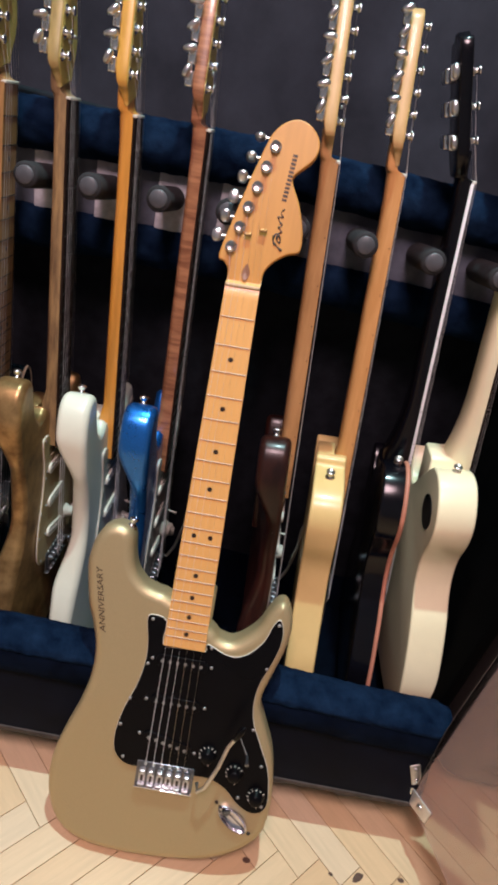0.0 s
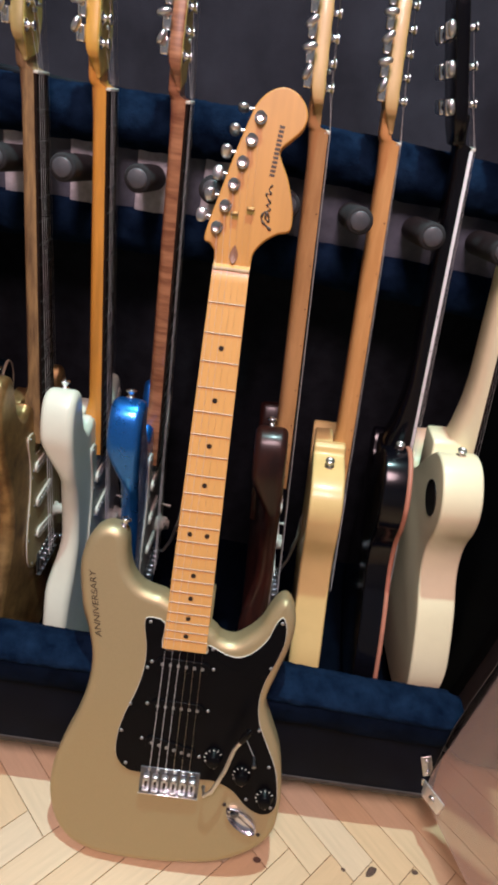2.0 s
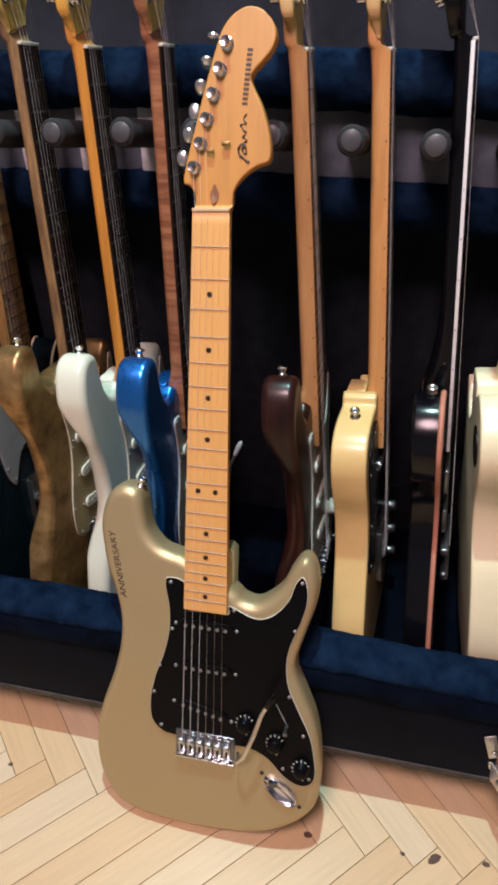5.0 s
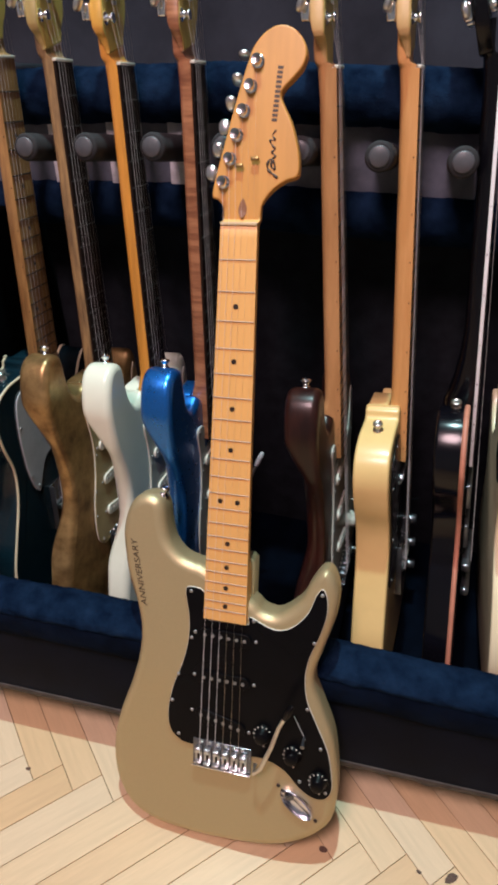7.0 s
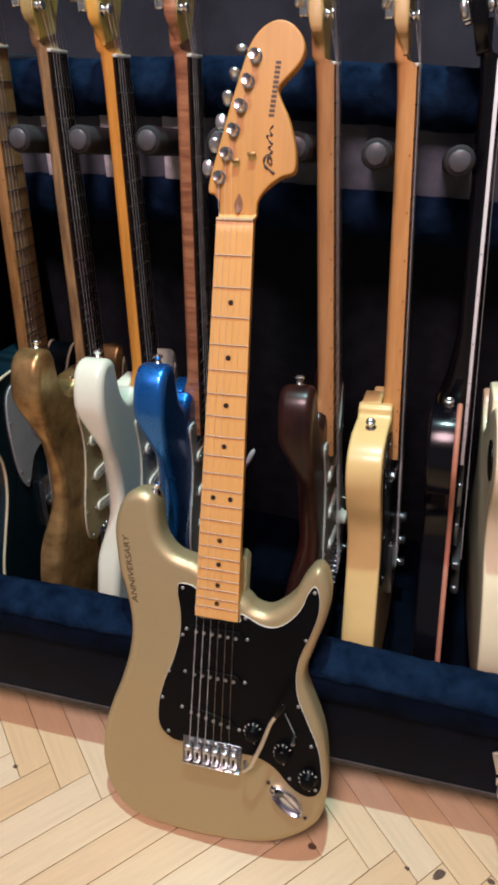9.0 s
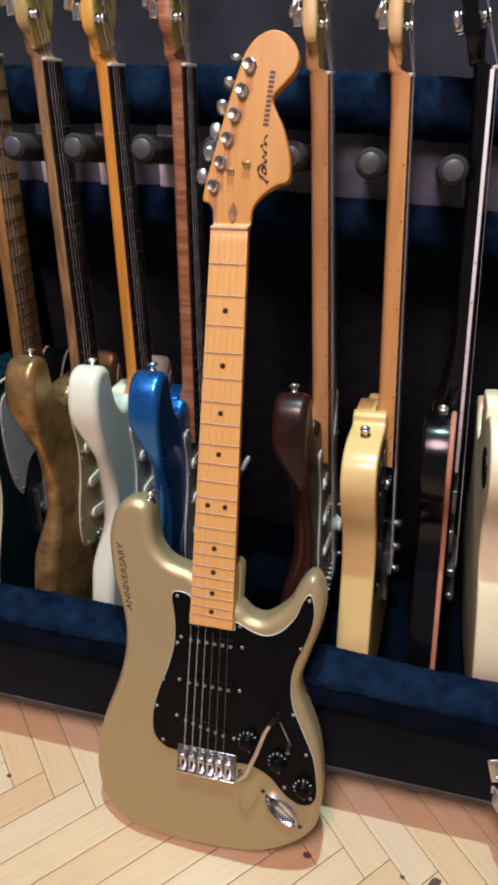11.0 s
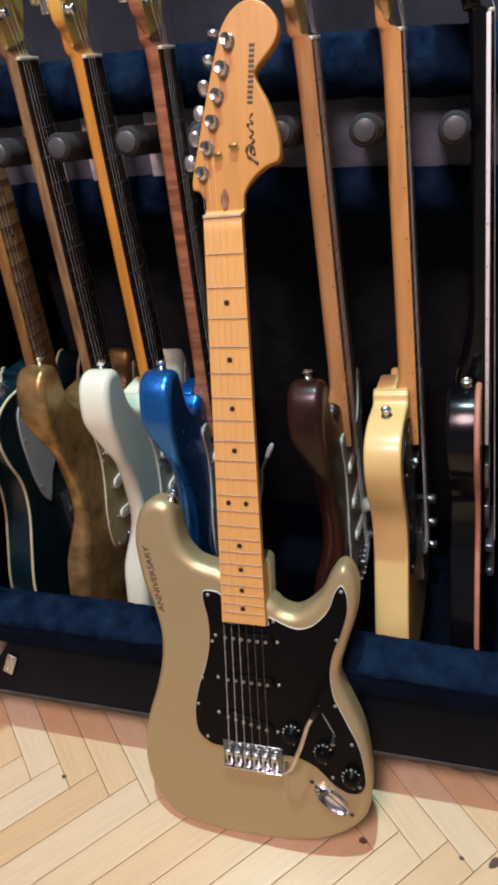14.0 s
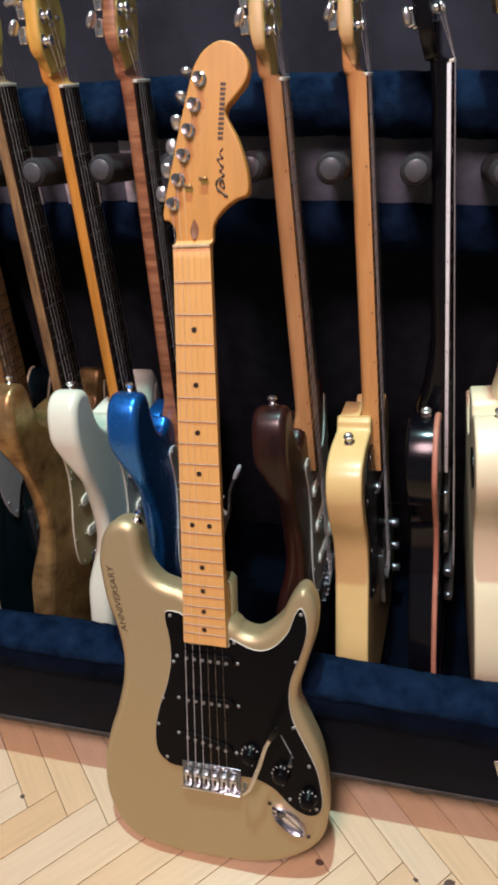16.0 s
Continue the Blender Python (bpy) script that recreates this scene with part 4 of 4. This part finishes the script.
for k in range(-4, 6):
    x = 0.014 + 0.0884 * k
    x += 0.007 if k < -3 else 0.0
    tip, base = Vector((x, 0.817, 0.806 + sag(x))), Vector((x, 0.935, 0.776 + sag(x)))
    d = (tip - base).normalized()
    peg = part("peg", tube([base, base.lerp(tip, 0.5), tip - d * 0.004, tip - d * 0.001, tip], [0.0163, 0.0163, 0.0163, 0.0152, 0.0130], 28), RUBBER, case, "padded black rubber neck peg")
    part("peg_cap", tube([tip - d * 0.002, tip + d * 0.0015, tip + d * 0.0025], [0.0115, 0.0115, 0.0098], 24), CAP, peg)


def wing(turn, mirror, leaf_y, leaf_turn):
    """A clear sheet with a rising lower edge on a chrome corner hinge, swung out from the case; mirror = -1 for the other end."""
    side = Matrix() if mirror > 0 else Matrix.Translation((0.004, 0, 0)) @ Matrix.Diagonal((-1, 1, 1, 1))
    plane = side @ Matrix.Translation((0.3925, 0.5286, 0.0)) @ pose(0, 0, 0, 90, 0, turn)

    def placed(bm, at=plane):
        bmesh.ops.transform(bm, matrix=at, verts=bm.verts)
        bmesh.ops.recalc_face_normals(bm, faces=bm.faces)
        return bm

    def plate(pts, top, thick, rounding):
        return slab([Vector(p) for p in pts], top, thick, rounding, steps=2)

    w = empty("acrylic_wing", Matrix(), "smoky clear acrylic sheet on a chrome corner hinge", "acrylic sheet", "acrylic wings of the case")
    part("sheet", placed(plate(((-0.002, 0.0905), (0.40, 0.0905), (0.40, 1.13), (-0.020, 1.13), (-0.020, 0.30), (-0.018, 0.2434), (-0.0066, 0.134)), 0.0, 0.004, 0.0008)), ACRYLIC, w)
    part("edge", placed(plate(((-0.0068, 0.134), (-0.0182, 0.2434), (-0.0202, 0.30), (-0.0202, 1.13), (-0.0220, 1.13), (-0.0220, 0.30), (-0.0200, 0.2430), (-0.0086, 0.134)), 0.0002, 0.0044, 0.0004)), EDGE, w, "polished edge of the sheet")
    hinge = part("hinge_plate", placed(plate(((-0.0006, 0.0895), (0.0360, 0.1048), (0.0350, 0.1342), (-0.0074, 0.1180)), 0.0032, 0.0028, 0.0007)), BRIGHT_PLATE, w, "chrome hinge plate")
    part("rivet", placed(lathe([(0.0058, 0), (0.0052, 0.0018), (0.0030, 0.0030), (0.0008, 0.0032)], None, 14), plane @ Matrix.Translation((0.0165, 0.1120, 0.0030))), NICKEL, hinge)
    part("hinge_pin", placed(cyl((-0.0060, 0.0930, 0.002), (-0.0115, 0.1190, 0.002), 0.0030, seg=12)), SATIN, hinge)
    on_board = side @ pose(0.3835, 0.5465 + leaf_y, 0.1405, -24, 0, leaf_turn) @ pose(0, 0, 0, 0, -20, 0)
    leaf = part("hinge_leaf", placed(box((0.0155, 0.0030, 0.033), (0, -0.0015, 0), 0.001), on_board), NICKEL, w, "worn chrome hinge leaf on the case front")
    for dz in (-0.009, 0.009):
        part("screw", placed(lathe([(0.0034, 0), (0.0030, 0.0012), (0.001, 0.0018)], pose(0, -0.003, dz, 90, 0, 0), 12), on_board), SATIN, leaf)
    return w


wing(-67, 1, 0.0, 2.2)
wing(-38, -1, -0.029, -2.2)
soft = empty("soft_case", Matrix(), "dark grey soft instrument case standing on the parquet", "soft case")
soft_m = pose(0.822, 0.770, 0.0, -4, 0, 0)
shell = box((0.72, 0.32, 1.05), (0, 0, 0.527), 0.06, segments=6)
bmesh.ops.subdivide_edges(shell, edges=[e for e in shell.edges if e.calc_length() > 0.15], cuts=10, use_grid_fill=True)
for v in shell.verts:
    v.co.y += 0.012 * noise.noise(v.co * 5.0)
bmesh.ops.transform(shell, matrix=soft_m, verts=shell.verts)
part("shell", shell, SOFT_CASE, soft)
rim = [Vector((0.352 * math.copysign(abs(math.cos(a)) ** 0.35, math.cos(a)), 0.166 * math.copysign(abs(math.sin(a)) ** 0.35, math.sin(a)), 0.070)) for a in [2 * math.pi * k / 64 for k in range(65)]]
part("piping", tube([soft_m @ p for p in rim], 0.0045, 8, ends=False), RUBBER, soft, "dark piping round the base")

# ---- curtain and room ----
bm = bmesh.new()
cols = []
for i in range(141):
    x = -2.2 + 4.4 * i / 140
    y = 1.16 + 0.022 * math.sin(x * 15 + 0.7 * math.sin(x * 4)) + 0.012 * noise.noise(Vector((x * 6, 0, 0)))
    cols.append([bm.verts.new((x, y + 0.006 * noise.noise(Vector((x * 9, z, 1.0))), z)) for z in (0.004, 0.5, 1.0, 1.5, 2.2, 3.0)])
for a, b in zip(cols, cols[1:]):
    for k in range(5):
        bm.faces.new((a[k], b[k], b[k + 1], a[k + 1]))
curtain = new("curtain", mesh_of("curtain", bm, CLOTH))
tagged(curtain, "black cloth curtain hanging in soft folds behind the rack", "curtain", kind="structure")
so = curtain.modifiers.new("thickness", "SOLIDIFY")
so.thickness = 0.004


def structure(name, bm, material, label, category):
    ob = new(name, mesh_of(name, bm, material, False))
    return tagged(ob, label, category, kind="structure")


structure("wall_north", box((4.6, 0.1, 3.3), (0, 1.40, 1.65)), WALL_PAINT, "plain cool grey wall", "wall")
structure("wall_south", box((4.6, 0.1, 3.3), (0, -2.60, 1.65)), WALL_PAINT, "plain cool grey wall", "wall")
structure("wall_west", box((0.1, 4.1, 3.3), (-2.35, -0.60, 1.65)), WALL_PAINT, "plain cool grey wall", "wall")
structure("wall_east", box((0.1, 4.1, 3.3), (2.35, -0.60, 1.65)), WALL_PAINT, "plain cool grey wall", "wall")
structure("ceiling", box((4.8, 4.2, 0.1), (0, -0.60, 3.36)), WALL_PAINT, "plain grey ceiling", "ceiling")

# ---- floor: herringbone parquet on a dark bed ----
floor = structure("floor", box((5.3, 4.7, 0.05), (0, -0.60, -0.0285)), JOINT, "oak herringbone parquet floor", "floor")
W, N_LONG = 0.0455, 7
PLANK_L = W * N_LONG
piece = bmesh.new()
bmesh.ops.create_cube(piece, size=1.0, matrix=Matrix.Diagonal((W - 0.0008, PLANK_L - 0.0008, 0.008, 1)))
bmesh.ops.bevel(piece, geom=[e for e in piece.edges if all(v.co.z > 0 for v in e.verts)], offset=0.0004, segments=1, affect="EDGES")
plank_mesh = mesh_of("plank", piece, PLANK, False)
S2 = math.sqrt(0.5)
GRAIN = pose(-0.1420, 0.4180, -0.004, 0, 0, 1.6)


def plank_poses():
    """Where each plank of the herringbone lies: u to the right and ahead, v to the left and ahead."""
    for i in range(-46, 47):
        for j in range(-9, 6):
            a, b = i * W + j * PLANK_L, -i * W + j * PLANK_L
            for u, v, turn in ((a + W / 2, b + PLANK_L / 2, 45), (a + W - PLANK_L / 2, b - W / 2, 135)):
                yield GRAIN @ pose((u - v) * S2, (u + v) * S2, 0, 0, 0, turn)


far_verts, far_faces = [], []
near = 0
for m in plank_poses():
    x, y = m.translation.x, m.translation.y
    if abs(x) > 2.46 or not -2.72 < y < 1.52:
        continue
    if -0.75 < x < 0.85 and 0.0 < y < 0.80:
        ob = new("plank", plank_mesh)
        ob.parent = floor
        ob.matrix_world = m
        near += 1
    else:
        k = len(far_verts)
        for sx, sy in ((-1, -1), (1, -1), (1, 1), (-1, 1)):
            far_verts.append(m @ Vector((sx * (W - 0.0008) / 2, sy * (PLANK_L - 0.0008) / 2, 0.004)))
        for sx, sy in ((-1, -1), (1, -1), (1, 1), (-1, 1)):
            far_verts.append(m @ Vector((sx * (W - 0.0008) / 2, sy * (PLANK_L - 0.0008) / 2, -0.003)))
        far_faces += [(k, k + 1, k + 2, k + 3), (k, k + 4, k + 5, k + 1), (k + 1, k + 5, k + 6, k + 2), (k + 2, k + 6, k + 7, k + 3), (k + 3, k + 7, k + 4, k)]
far = bpy.data.meshes.new("far_planks")
far.from_pydata(far_verts, [], far_faces)
far.materials.append(PLANK)
rest = new("far_planks", far)
rest.parent = floor
rest["kind"] = "stuff"


def knot(x, y, r, seed, long=1.0):
    """A small dark knot in the parquet, uneven in outline."""
    pts = [Vector((x + r * (1 + 0.45 * noise.noise(Vector((math.cos(a) * 2, math.sin(a) * 2, seed)))) * math.cos(a), y + 0.7 * r * (1 + 0.45 * noise.noise(Vector((math.cos(a) * 2, math.sin(a) * 2, seed + 9)))) * math.sin(a))) for a in [2 * math.pi * k / 16 for k in range(16)]]
    c, s = math.cos(radians(52)), math.sin(radians(52))
    if long > 1:
        pts = [Vector((x + c * long * (c * (p.x - x) + s * (p.y - y)) - s * (c * (p.y - y) - s * (p.x - x)), y + s * long * (c * (p.x - x) + s * (p.y - y)) + c * (c * (p.y - y) - s * (p.x - x)))) for p in pts]
    return part("knot", slab(pts, 0.0004, 0.0012, 0.0002, steps=1), KNOT, floor, smooth=False)


for k, (x, y, r) in enumerate(((0.164, 0.437, 0.0060), (-0.287, 0.428, 0.0042), (0.293, 0.444, 0.0035), (0.335, 0.4475, 0.0062), (0.403, 0.457, 0.005))):
    knot(x, y, r, 3.7 * k, 2.0 if k == 3 else 1.0)
